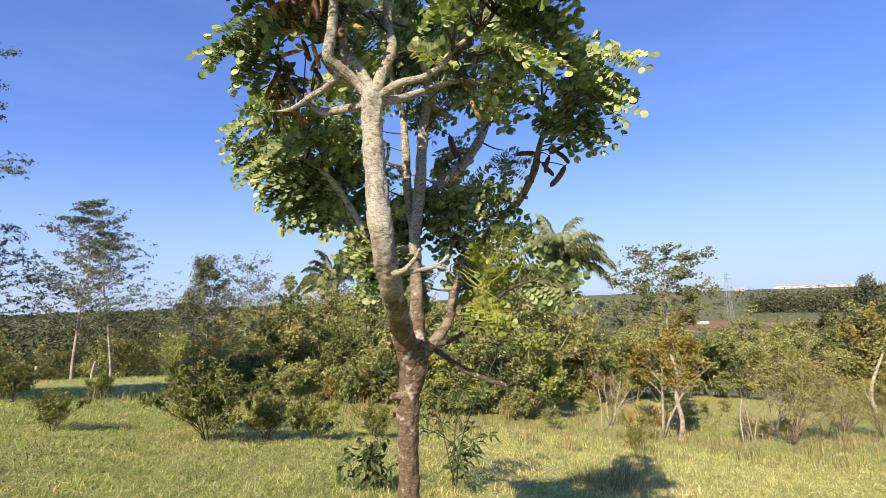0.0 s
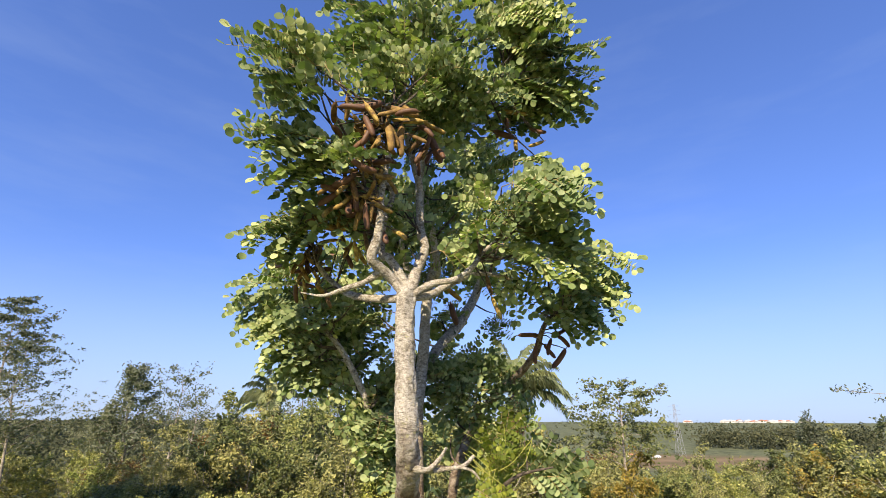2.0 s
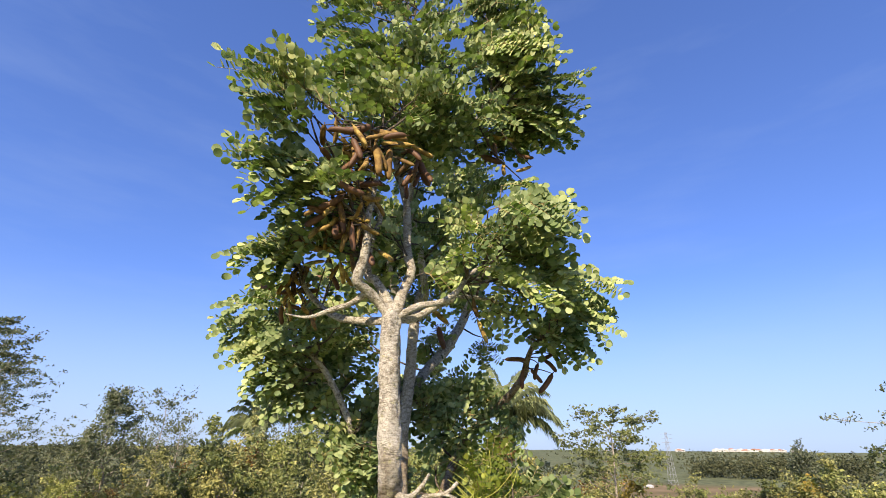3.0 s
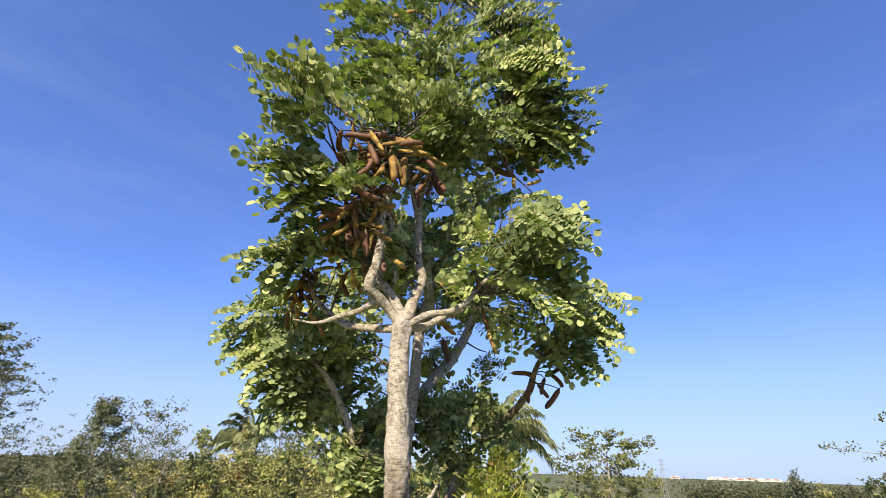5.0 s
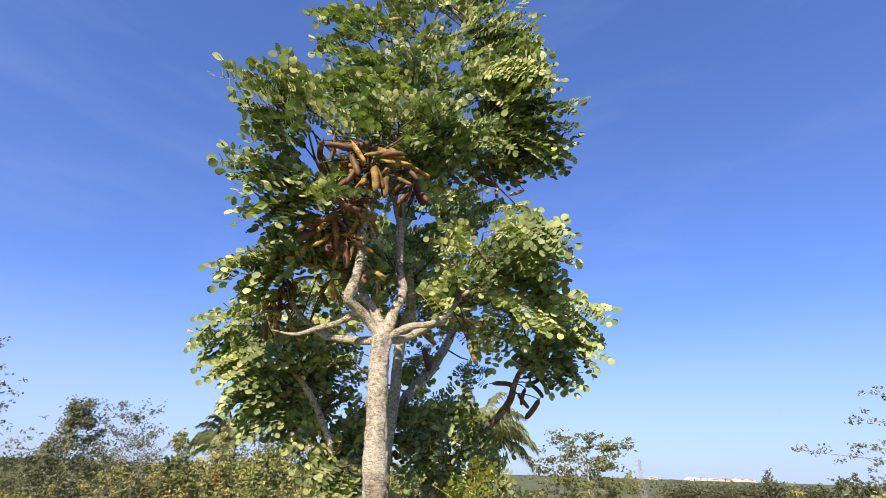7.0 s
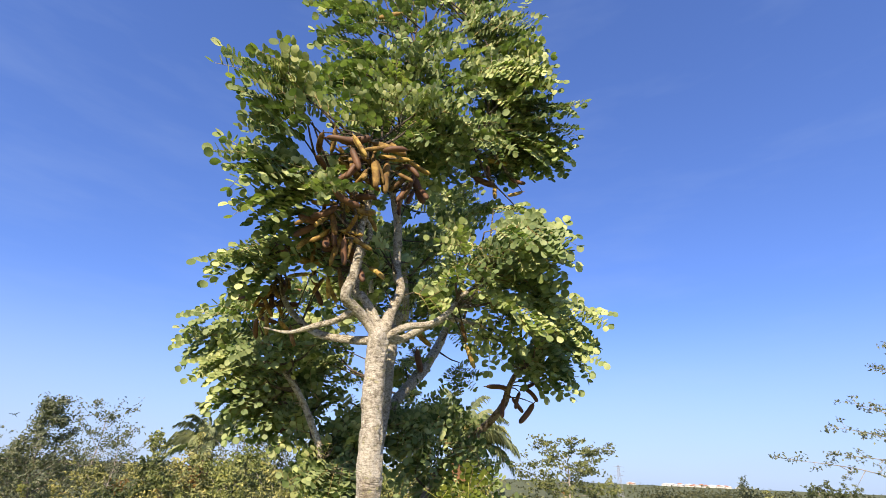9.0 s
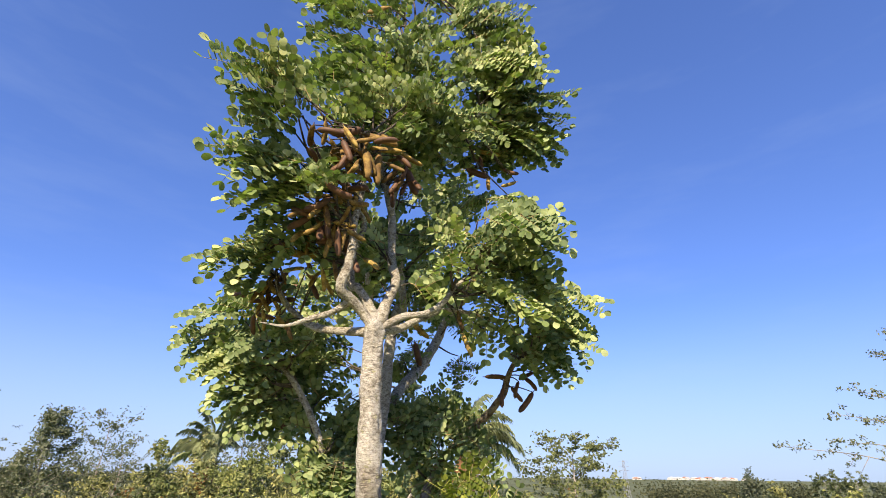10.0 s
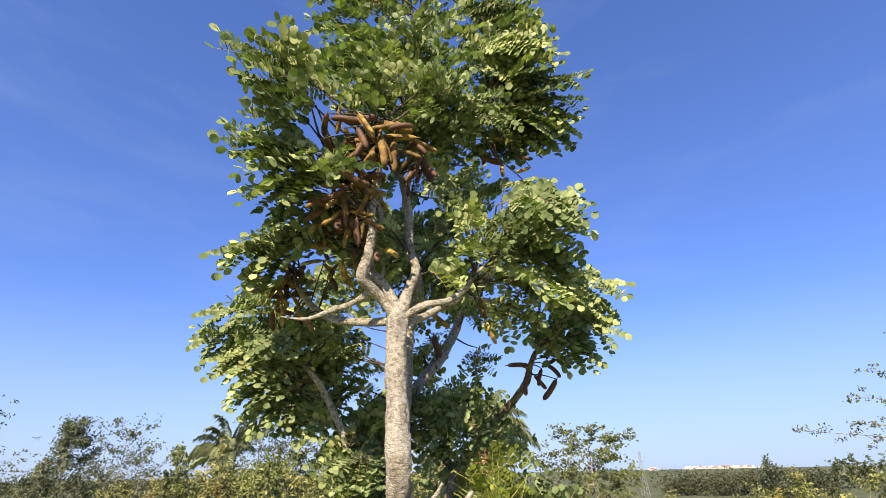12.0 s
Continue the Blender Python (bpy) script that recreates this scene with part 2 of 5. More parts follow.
def ground_material():
    m, nt, b = mat_nodes("meadow_soil", 0.95)
    b.inputs["Specular IOR Level"].default_value = 0.04
    v = coords(nt)
    fine = noise_tex(nt, 26.0, 8, v, 0.75)
    patch = noise_tex(nt, 0.35, 4, v)
    green = ramp(nt, fine, [(0.36, (0.06, 0.072, 0.022)), (0.5, (0.31, 0.335, 0.10)), (0.64, (0.58, 0.57, 0.26))])
    dry = ramp(nt, fine, [(0.36, (0.07, 0.062, 0.026)), (0.5, (0.38, 0.35, 0.15)), (0.64, (0.66, 0.60, 0.32))])
    near = mix(nt, ramp(nt, patch, [(0.42, (0, 0, 0)), (0.6, (1, 1, 1))]), green, dry)
    # lifted to a pale grey-green, with the far haze painted in
    wood = ramp(nt, noise_tex(nt, 0.035, 6, v, 0.7), [(0.3, (0.095, 0.105, 0.06)), (0.55, (0.125, 0.14, 0.08)), (0.72, (0.16, 0.17, 0.10))])
    crowns = ramp(nt, noise_tex(nt, 0.16, 5, v, 0.75), [(0.38, (0.6, 0.62, 0.64)), (0.5, (0.95, 0.95, 0.95)), (0.62, (1.25, 1.22, 1.15))])
    wood = mix(nt, 0.85, wood, crowns, "MULTIPLY")
    far = nt.nodes.new("ShaderNodeAttribute")
    far.attribute_name = "woodland"
    bare = nt.nodes.new("ShaderNodeAttribute")
    bare.attribute_name = "ploughed"
    soil = ramp(nt, noise_tex(nt, 0.05, 5, v), [(0.32, (0.10, 0.105, 0.045)), (0.46, (0.15, 0.115, 0.066)), (0.68, (0.23, 0.17, 0.105))])
    col = mix(nt, bare.outputs["Fac"], mix(nt, far.outputs["Fac"], near, wood), soil)
    nt.links.new(col, b.inputs["Base Color"])
    bump(nt, b, fine, 0.7, 0.06)
    return m


# ---- building helpers ----
rng = np.random.default_rng(11)


def mesh_of(name, verts, faces, mats, slots=None, smooth=False):
    me = bpy.data.meshes.new(name)
    verts = np.asarray(verts, dtype=np.float32).reshape(-1, 3)
    me.from_pydata(verts.tolist(), [], [tuple(int(i) for i in f) for f in faces])
    for mt in mats:
        me.materials.append(mt)
    if slots is not None:
        me.polygons.foreach_set("material_index", np.asarray(slots, dtype=np.int32))
    if smooth:
        me.polygons.foreach_set("use_smooth", np.ones(len(me.polygons), dtype=bool))
    me.update()
    return me


def part(name, me, parent=None, label="", at=None):
    """Links a mesh as one object, under a thing or a part."""
    ob = new(name, me)
    if parent is not None:
        ob.parent = parent
    if at is not None:
        ob.matrix_basis = at
    return tagged(ob, label)


def thing(name, label, category, at=None, group="", kind=""):
    ob = new(name)
    if at is not None:
        ob.matrix_basis = at
    return tagged(ob, label, category, group, kind)


def smooth_path(points, steps=4):
    """A rounded line through the given rows of x, y, z, radius."""
    p = np.asarray(points, float)
    p = np.vstack([2 * p[0] - p[1], p, 2 * p[-1] - p[-2]])
    out = []
    for i in range(1, len(p) - 2):
        for s in np.arange(steps) / steps:
            a, b, c, d = p[i - 1], p[i], p[i + 1], p[i + 2]
            out.append(0.5 * (2 * b + (c - a) * s + (2 * a - 5 * b + 4 * c - d) * s * s + (3 * b - a - 3 * c + d) * s ** 3))
    out.append(p[-2])
    out = np.array(out)
    out[:, 3] = np.maximum(out[:, 3], 0.0008)
    return out


def tube(path, sides=8, rough=0.0, base=0, seed=0.0, scale=0.0):
    """A tapered, closed tube along rows of x, y, z, radius."""
    path = np.asarray(path, float)
    n = len(path)
    tang = np.gradient(path[:, :3], axis=0)
    tang /= np.linalg.norm(tang, axis=1)[:, None] + 1e-9
    side = np.cross(tang[0], (0.3, 0.9, 0.2))
    side /= np.linalg.norm(side)
    verts, faces = [], []
    for i in range(n):
        side = side - tang[i] * (side @ tang[i])
        side /= np.linalg.norm(side)
        other = np.cross(tang[i], side)
        for k in range(sides):
            a = 2 * math.pi * k / sides
            away = math.cos(a) * side + math.sin(a) * other
            r = path[i, 3]
            if rough:
                q = path[i, :3] * 14 + away * 1.3 + seed
                r *= 1 + rough * noise.noise(Vector(q)) + 0.6 * rough * noise.noise(Vector(q * 2.7))
                if scale:
                    r *= 1 + scale * noise.noise(Vector((q[0] * 7, q[1] * 7, path[i, 2] * 190))) + 0.6 * scale * noise.noise(Vector(q * 11))
            verts.append(path[i, :3] + away * r)
    for i in range(n - 1):
        for k in range(sides):
            a, b = base + i * sides + k, base + i * sides + (k + 1) % sides
            faces.append((a, b, b + sides, a + sides))
    faces.append(tuple(base + k for k in reversed(range(sides))))
    faces.append(tuple(base + (n - 1) * sides + k for k in range(sides)))
    return verts, faces


def tubes(paths, sides=6, rough=0.0):
    verts, faces = [], []
    for i, p in enumerate(paths):
        v, f = tube(p, sides, rough, len(verts), i * 3.1)
        verts += v
        faces += f
    return verts, faces


def blades(centres, length, width, r, up=0.0, facing=0.9):
    """Small pointed leaves, each bent along its middle, their upper sides turned up and to the light. Returns vertices and faces."""
    n = len(centres)
    nn = r.normal(size=(n, 3)) + facing * (np.array([0, 0, 0.7]) + 0.6 * np.array(to_sun))
    nn /= np.linalg.norm(nn, axis=1)[:, None] + 1e-9
    d = np.cross(nn, r.normal(size=(n, 3)))
    d[:, 2] -= up
    d /= np.linalg.norm(d, axis=1)[:, None] + 1e-9
    s = np.cross(nn, d)
    s /= np.linalg.norm(s, axis=1)[:, None] + 1e-9
    ln = (length * r.uniform(0.6, 1.3, n))[:, None]
    wd = (width * r.uniform(0.7, 1.25, n))[:, None]
    c = np.asarray(centres)
    a = c - d * ln * 0.5
    b = c + s * wd * 0.5 + nn * wd * 0.18
    e = c + d * ln * 0.5 - nn * ln * 0.12
    g = c - s * wd * 0.5 + nn * wd * 0.18
    verts = np.stack([a, b, e, g], 1).reshape(-1, 3)
    i = np.arange(n)[:, None] * 4
    faces = np.concatenate([i + [0, 1, 2], i + [0, 2, 3]], 1).reshape(-1, 3)
    return verts, faces


def height(x, y):
    """The ground: a slope that falls away ahead and to one side, a valley, and far hills."""
    far = math.hypot(x, y)
    near = -0.113 * (-10 + 0.4 * (x + 10) if x < -10 else x if x < 8 else 8 + 0.2 * (x - 8)) - 0.165 * (y if y < 22 else 22 + 0.42 * (y - 22))
    q = float(np.interp(far, [0, 90, 170, 300, 650, 1250, 1700, 3200], [-10, -13.5, -16, -15, -9, 0.6, -6, -30]))
    w = min(1.0, max(0.0, (far - 32) / 60))
    w = w * w * (3 - 2 * w)
    bumps = 0.05 * noise.noise(Vector((x * 0.5, y * 0.5, 0))) + 0.5 * w * noise.noise(Vector((x * 0.03, y * 0.03, 3)))
    return near * (1 - w) + q * w + bumps * min(1.0, far / 3)


def on_ground(x, y, turn=0.0, size=1.0, sink=0.0):
    return Matrix.Translation((x, y, height(x, y) - sink)) @ Matrix.Rotation(turn, 4, "Z") @ Matrix.Scale(size, 4)


# ---- ground ----
def build_ground():
    rings = [0.0] + [0.6 * 1.085 ** k for k in range(106)]
    rings = [r for r in rings if r < 3000] + [3000.0]
    count = 240
    verts, wood, bare = [(0, 0, 0)], [0.0], [0.0]
    for far in rings[1:]:
        for k in range(count):
            a = 2 * math.pi * k / count
            x, y = far * math.sin(a), far * math.cos(a)
            verts.append((x, y, height(x, y)))
            deg = math.degrees(a)
            wood.append(min(1.0, max(0.0, (far - 48) / 30)))
            ploughed = 1.0 if 215 < far < 310 and 17 < deg < 33 else 0.0
            bare.append(ploughed)
            if 150 < far < 190 and 17 < deg < 30:
                wood[-1] = 0.15
    faces = [(0, 1 + k, 1 + (k + 1) % count) for k in range(count)]
    for i in range(len(rings) - 2):
        for k in range(count):
            a, b = 1 + i * count + k, 1 + i * count + (k + 1) % count
            faces.append((a, a + count, b + count, b))
    me = mesh_of("ground", verts, faces, [ground_material()], smooth=True)
    for name, values in (("woodland", wood), ("ploughed", bare)):
        at = me.attributes.new(name, "FLOAT", "POINT")
        at.data.foreach_set("value", np.array(values, dtype=np.float32))
    return tagged(new("ground", me), "sloping meadow ground with worn yellow-green grass", "ground", kind="structure")


build_ground()

# ---- the main tree ----
BOUGHS, SPRAYS = {}, {}
BOUGHS['trunk'] = [(-0.415, 2.62, 0.592, 0.056), (-0.412, 2.6, 0.797, 0.054), (-0.397, 2.58, 1.031, 0.058), (-0.358, 2.55, 1.208, 0.06), (-0.327, 2.52, 1.326, 0.05)]
BOUGHS['front_stem'] = [(-0.378, 2.56, 1.164, 0.05), (-0.386, 2.42, 1.365, 0.052), (-0.375, 2.12, 1.523, 0.049), (-0.364, 1.92, 1.65, 0.046), (-0.366, 1.81, 1.796, 0.043), (-0.377, 1.78, 1.988, 0.041), (-0.385, 1.765, 2.182, 0.039), (-0.384, 1.755, 2.312, 0.04), (-0.378, 1.75, 2.359, 0.03)]
BOUGHS['back_stem'] = [(-0.331, 2.54, 1.281, 0.045), (-0.341, 2.58, 1.499, 0.036), (-0.347, 2.61, 1.742, 0.034), (-0.346, 2.62, 1.924, 0.033), (-0.324, 2.7, 2.168, 0.033), (-0.308, 2.82, 2.541, 0.031), (-0.27, 2.82, 2.751, 0.028), (-0.239, 2.75, 2.735, 0.024), (-0.289, 2.6, 3.018, 0.021), (-0.35, 2.5, 3.282, 0.018), (-0.268, 2.3, 3.577, 0.014)]
BOUGHS['back_stem_b'] = [(-0.342, 2.62, 1.867, 0.026), (-0.397, 2.75, 2.15, 0.025), (-0.411, 2.8, 2.436, 0.024), (-0.425, 2.8, 2.683, 0.02), (-0.462, 2.7, 2.854, 0.016), (-0.517, 2.5, 3.149, 0.012)]
BOUGHS['right_branch'] = [(-0.311, 2.53, 1.29, 0.036), (-0.248, 2.5, 1.337, 0.03), (-0.169, 2.55, 1.45, 0.026), (-0.134, 2.6, 1.597, 0.024), (-0.03, 2.72, 1.817, 0.023), (0.113, 2.78, 1.98, 0.023), (0.235, 2.7, 2.09, 0.021), (0.304, 2.5, 2.196, 0.018), (0.323, 2.45, 2.279, 0.015), (0.349, 2.35, 2.348, 0.012), (0.477, 2.3, 2.45, 0.007)]
BOUGHS['back_right_branch'] = [(-0.327, 2.75, 2.079, 0.03), (-0.24, 3.0, 2.267, 0.034), (-0.081, 3.3, 2.49, 0.038), (0.046, 3.45, 2.715, 0.034), (0.119, 3.4, 2.883, 0.026), (0.213, 3.1, 2.96, 0.018), (0.282, 2.8, 3.146, 0.012)]
BOUGHS['side_branch'] = [(-0.249, 2.5, 1.326, 0.017), (-0.152, 2.45, 1.35, 0.013), (-0.007, 2.4, 1.443, 0.011), (0.078, 2.35, 1.544, 0.0095), (0.158, 2.3, 1.6, 0.008), (0.298, 2.25, 1.635, 0.004)]
BOUGHS['dead_branch'] = [(-0.244, 2.5, 1.303, 0.016), (-0.156, 2.45, 1.245, 0.0125), (-0.068, 2.42, 1.192, 0.012), (0.035, 2.4, 1.153, 0.0115), (0.1, 2.38, 1.133, 0.009), (0.106, 2.38, 1.075, 0.006)]
BOUGHS['knot'] = [(-0.372, 2.58, 1.054, 0.03), (-0.437, 2.54, 1.063, 0.022), (-0.477, 2.5, 1.069, 0.014)]
BOUGHS['stub'] = [(-0.359, 1.92, 1.659, 0.02), (-0.289, 1.8, 1.663, 0.011), (-0.247, 1.78, 1.696, 0.008), (-0.215, 1.77, 1.742, 0.005)]
BOUGHS['stub_b'] = [(-0.293, 1.82, 1.656, 0.011), (-0.219, 1.8, 1.665, 0.0085), (-0.153, 1.78, 1.678, 0.008), (-0.11, 1.78, 1.714, 0.006)]
BOUGHS['stub_c'] = [(-0.167, 1.78, 1.674, 0.006), (-0.121, 1.77, 1.663, 0.005), (-0.091, 1.77, 1.633, 0.003)]
BOUGHS['limb_left_up'] = [(-0.383, 1.75, 2.321, 0.0229), (-0.438, 1.74, 2.386, 0.0211), (-0.488, 1.7, 2.424, 0.022), (-0.522, 1.66, 2.454, 0.0211), (-0.502, 1.64, 2.525, 0.0194), (-0.487, 1.62, 2.624, 0.0176), (-0.493, 1.62, 2.703, 0.015), (-0.468, 1.6, 2.913, 0.0114), (-0.479, 1.5, 3.074, 0.0079)]
BOUGHS['limb_mid_up'] = [(-0.372, 1.75, 2.343, 0.0211), (-0.421, 1.76, 2.43, 0.0185), (-0.464, 1.76, 2.491, 0.0185), (-0.493, 1.78, 2.512, 0.0167), (-0.497, 1.8, 2.653, 0.0141), (-0.471, 1.85, 2.851, 0.0114), (-0.597, 1.7, 2.906, 0.0079)]
BOUGHS['limb_right_up'] = [(-0.367, 1.75, 2.343, 0.0238), (-0.345, 1.78, 2.434, 0.022), (-0.31, 1.82, 2.557, 0.0202), (-0.333, 1.88, 2.671, 0.0194), (-0.346, 1.9, 2.918, 0.0176), (-0.409, 1.85, 3.175, 0.0158), (-0.38, 1.8, 3.419, 0.0123), (-0.319, 1.75, 3.72, 0.0097), (-0.256, 1.8, 4.119, 0.007)]
BOUGHS['limb_right'] = [(-0.359, 1.75, 2.326, 0.0155), (-0.277, 1.75, 2.374, 0.0141), (-0.18, 1.76, 2.399, 0.0127), (-0.103, 1.79, 2.463, 0.0113), (-0.053, 1.82, 2.54, 0.0099), (0.038, 1.85, 2.628, 0.007), (0.147, 1.8, 2.727, 0.0049)]
BOUGHS['limb_right_low'] = [(-0.361, 1.76, 2.317, 0.0169), (-0.29, 1.82, 2.342, 0.0169), (-0.19, 1.95, 2.43, 0.0141), (-0.052, 2.05, 2.51, 0.0106), (0.137, 2.1, 2.494, 0.007), (0.33, 2.2, 2.446, 0.0049)]
BOUGHS['limb_left'] = [(-0.392, 1.77, 2.315, 0.0192), (-0.491, 1.85, 2.331, 0.0176), (-0.638, 1.98, 2.378, 0.016), (-0.749, 2.08, 2.46, 0.0144), (-0.835, 2.12, 2.555, 0.012), (-0.884, 2.1, 2.664, 0.008), (-0.926, 2.0, 2.71, 0.0056)]
BOUGHS['limb_left_front'] = [(-0.486, 1.71, 2.415, 0.0176), (-0.548, 1.74, 2.38, 0.0123), (-0.648, 1.8, 2.361, 0.0114), (-0.748, 1.86, 2.347, 0.007), (-0.869, 1.95, 2.382, 0.0026)]
BOUGHS['low_left_branch'] = [(-0.368, 2.62, 1.837, 0.022), (-0.586, 2.66, 1.86, 0.02), (-0.662, 2.64, 1.998, 0.018), (-0.744, 2.6, 2.153, 0.017), (-0.841, 2.55, 2.282, 0.015), (-0.935, 2.55, 2.349, 0.01), (-1.135, 2.65, 2.375, 0.006)]
BOUGHS['low_left_branch_b'] = [(-0.744, 2.6, 2.153, 0.012), (-0.847, 2.65, 2.169, 0.008), (-1.009, 2.7, 2.137, 0.005)]
BOUGHS['top_right_limb'] = [(-0.383, 1.87, 3.057, 0.016), (-0.246, 1.95, 3.347, 0.014), (-0.09, 2.0, 3.455, 0.013), (0.06, 1.95, 3.546, 0.011), (0.177, 1.95, 3.843, 0.008), (0.274, 1.95, 4.261, 0.006)]
SPRAYS['left_upper'] = [((-0.74, 1.42, 3.04), (-1.0, 1.16, 3.08)), ((-0.75, 1.42, 3.13), (-0.89, 1.2, 3.18)), ((-0.72, 1.45, 3.04), (-0.98, 1.25, 2.98)), ((-0.71, 1.5, 3.22), (-0.82, 1.4, 3.3)), ((-0.68, 1.45, 3.09), (-0.82, 1.35, 3.21)), ((-0.73, 1.45, 3.04), (-0.92, 1.3, 2.97)), ((-0.66, 1.5, 2.88), (-1.05, 1.36, 2.91)), ((-0.69, 1.52, 2.92), (-1.03, 1.4, 2.88)), ((-0.72, 1.55, 2.93), (-1.01, 1.45, 2.86)), ((-0.75, 1.6, 2.91), (-0.93, 1.5, 2.84)), ((-0.75, 1.5, 2.99), (-0.95, 1.4, 2.98)), ((-0.64, 1.55, 2.86), (-1.0, 1.5, 2.75)), ((-0.68, 1.65, 2.89), (-0.96, 1.6, 2.75)), ((-0.76, 1.7, 2.84), (-0.91, 1.65, 2.73)), ((-0.78, 1.75, 2.78), (-0.94, 1.75, 2.73)), ((-0.61, 1.5, 2.92), (-0.69, 1.4, 2.77))]
SPRAYS['left_middle'] = [((-0.75, 1.8, 2.71), (-1.19, 1.98, 2.7)), ((-0.73, 1.85, 2.71), (-1.12, 2.0, 2.64)), ((-0.76, 1.8, 2.74), (-1.15, 1.95, 2.74)), ((-0.83, 1.9, 2.66), (-1.07, 2.05, 2.64)), ((-0.86, 2.0, 2.67), (-1.04, 2.1, 2.61)), ((-0.58, 1.7, 2.65), (-0.79, 1.7, 2.68)), ((-0.56, 1.7, 2.69), (-0.76, 1.75, 2.65)), ((-0.68, 1.75, 2.75), (-0.83, 1.8, 2.59)), ((-0.56, 1.5, 2.8), (-0.67, 1.45, 2.84)), ((-0.53, 1.5, 2.84), (-0.57, 1.4, 2.8)), ((-0.8, 1.9, 2.72), (-0.99, 2.0, 2.82)), ((-0.92, 2.0, 2.73), (-1.09, 2.1, 2.75))]
SPRAYS['left_lower'] = [((-0.96, 2.35, 2.52), (-1.51, 2.8, 2.69)), ((-0.93, 2.4, 2.47), (-1.59, 2.95, 2.55)), ((-0.94, 2.45, 2.42), (-1.49, 2.9, 2.48)), ((-0.97, 2.5, 2.4), (-1.43, 2.85, 2.41)), ((-0.93, 2.5, 2.34), (-1.34, 2.75, 2.33)), ((-0.93, 2.5, 2.31), (-1.32, 2.7, 2.25)), ((-0.95, 2.5, 2.27), (-1.26, 2.7, 2.18)), ((-0.9, 2.55, 2.26), (-1.18, 2.65, 2.16)), ((-0.87, 2.6, 2.21), (-1.12, 2.7, 2.08)), ((-0.98, 2.6, 2.17), (-1.22, 2.75, 2.03)), ((-0.83, 2.5, 2.31), (-1.05, 2.5, 2.29)), ((-1.06, 2.4, 2.51), (-1.21, 2.4, 2.7)), ((-0.99, 2.35, 2.5), (-1.09, 2.35, 2.66)), ((-0.89, 2.6, 2.17), (-1.01, 2.7, 2.02)), ((-0.77, 2.6, 2.18), (-0.9, 2.7, 2.09)), ((-0.7, 2.3, 2.4), (-0.95, 2.3, 2.35))]
SPRAYS['top_left'] = [((-0.56, 1.75, 4.04), (-0.85, 1.6, 3.97)), ((-0.58, 1.75, 3.92), (-0.83, 1.6, 3.81)), ((-0.57, 1.7, 3.79), (-0.83, 1.6, 3.7)), ((-0.55, 1.65, 3.62), (-0.81, 1.55, 3.53)), ((-0.57, 1.65, 3.57), (-0.79, 1.55, 3.46)), ((-0.54, 1.7, 3.92), (-0.71, 1.6, 3.96)), ((-0.45, 1.7, 3.75), (-0.63, 1.55, 3.67)), ((-0.47, 1.6, 3.43), (-0.67, 1.5, 3.33)), ((-0.49, 1.55, 3.28), (-0.68, 1.48, 3.22)), ((-0.46, 1.55, 3.25), (-0.65, 1.5, 3.13)), ((-0.42, 1.6, 3.37), (-0.58, 1.5, 3.41)), ((-0.41, 1.6, 3.44), (-0.51, 1.5, 3.49)), ((-0.4, 1.65, 3.63), (-0.39, 1.5, 3.71)), ((-0.47, 1.75, 3.99), (-0.59, 1.65, 4.08)), ((-0.39, 1.75, 3.99), (-0.52, 1.6, 3.96)), ((-0.48, 1.5, 3.13), (-0.6, 1.45, 3.16))]
SPRAYS['top_middle'] = [((-0.34, 1.75, 3.98), (-0.21, 1.65, 4.08)), ((-0.3, 1.7, 3.69), (-0.12, 1.6, 3.62)), ((-0.32, 1.65, 3.56), (-0.44, 1.55, 3.76)), ((-0.27, 1.75, 3.9), (-0.1, 1.65, 4.0)), ((-0.3, 1.65, 3.4), (-0.23, 1.5, 3.41)), ((-0.23, 1.7, 3.4), (-0.06, 1.6, 3.47)), ((-0.32, 1.6, 3.31), (-0.29, 1.5, 3.37)), ((-0.21, 1.75, 3.83), (-0.0, 1.65, 3.84)), ((-0.25, 1.7, 3.58), (-0.33, 1.6, 3.68)), ((-0.36, 1.55, 3.26), (-0.43, 1.45, 3.31)), ((-0.25, 1.75, 3.4), (0.0, 1.7, 3.42)), ((-0.31, 1.6, 3.28), (-0.34, 1.5, 3.12)), ((-0.22, 1.75, 3.37), (-0.11, 1.7, 3.24)), ((-0.14, 1.75, 3.66), (0.03, 1.7, 3.75)), ((-0.35, 1.8, 4.24), (-0.43, 1.75, 4.48)), ((-0.22, 1.85, 4.37), (-0.13, 1.8, 4.61))]
SPRAYS['crown_top'] = [((-0.43, 1.85, 4.39), (-0.62, 1.8, 4.65)), ((-0.29, 1.9, 4.57), (-0.36, 1.9, 5.12)), ((-0.14, 1.95, 4.6), (0.08, 1.95, 5.08)), ((-0.56, 1.85, 4.42), (-0.8, 1.75, 4.45)), ((0.0, 1.95, 4.57), (0.27, 1.95, 4.88)), ((-0.45, 1.95, 4.83), (-0.64, 1.95, 5.34)), ((-0.27, 2.0, 4.99), (-0.25, 2.05, 5.85)), ((-0.11, 2.0, 4.95), (0.09, 2.0, 5.54)), ((-0.38, 2.2, 5.01), (-0.49, 2.3, 5.52)), ((-0.05, 2.2, 5.06), (0.23, 2.3, 5.56))]
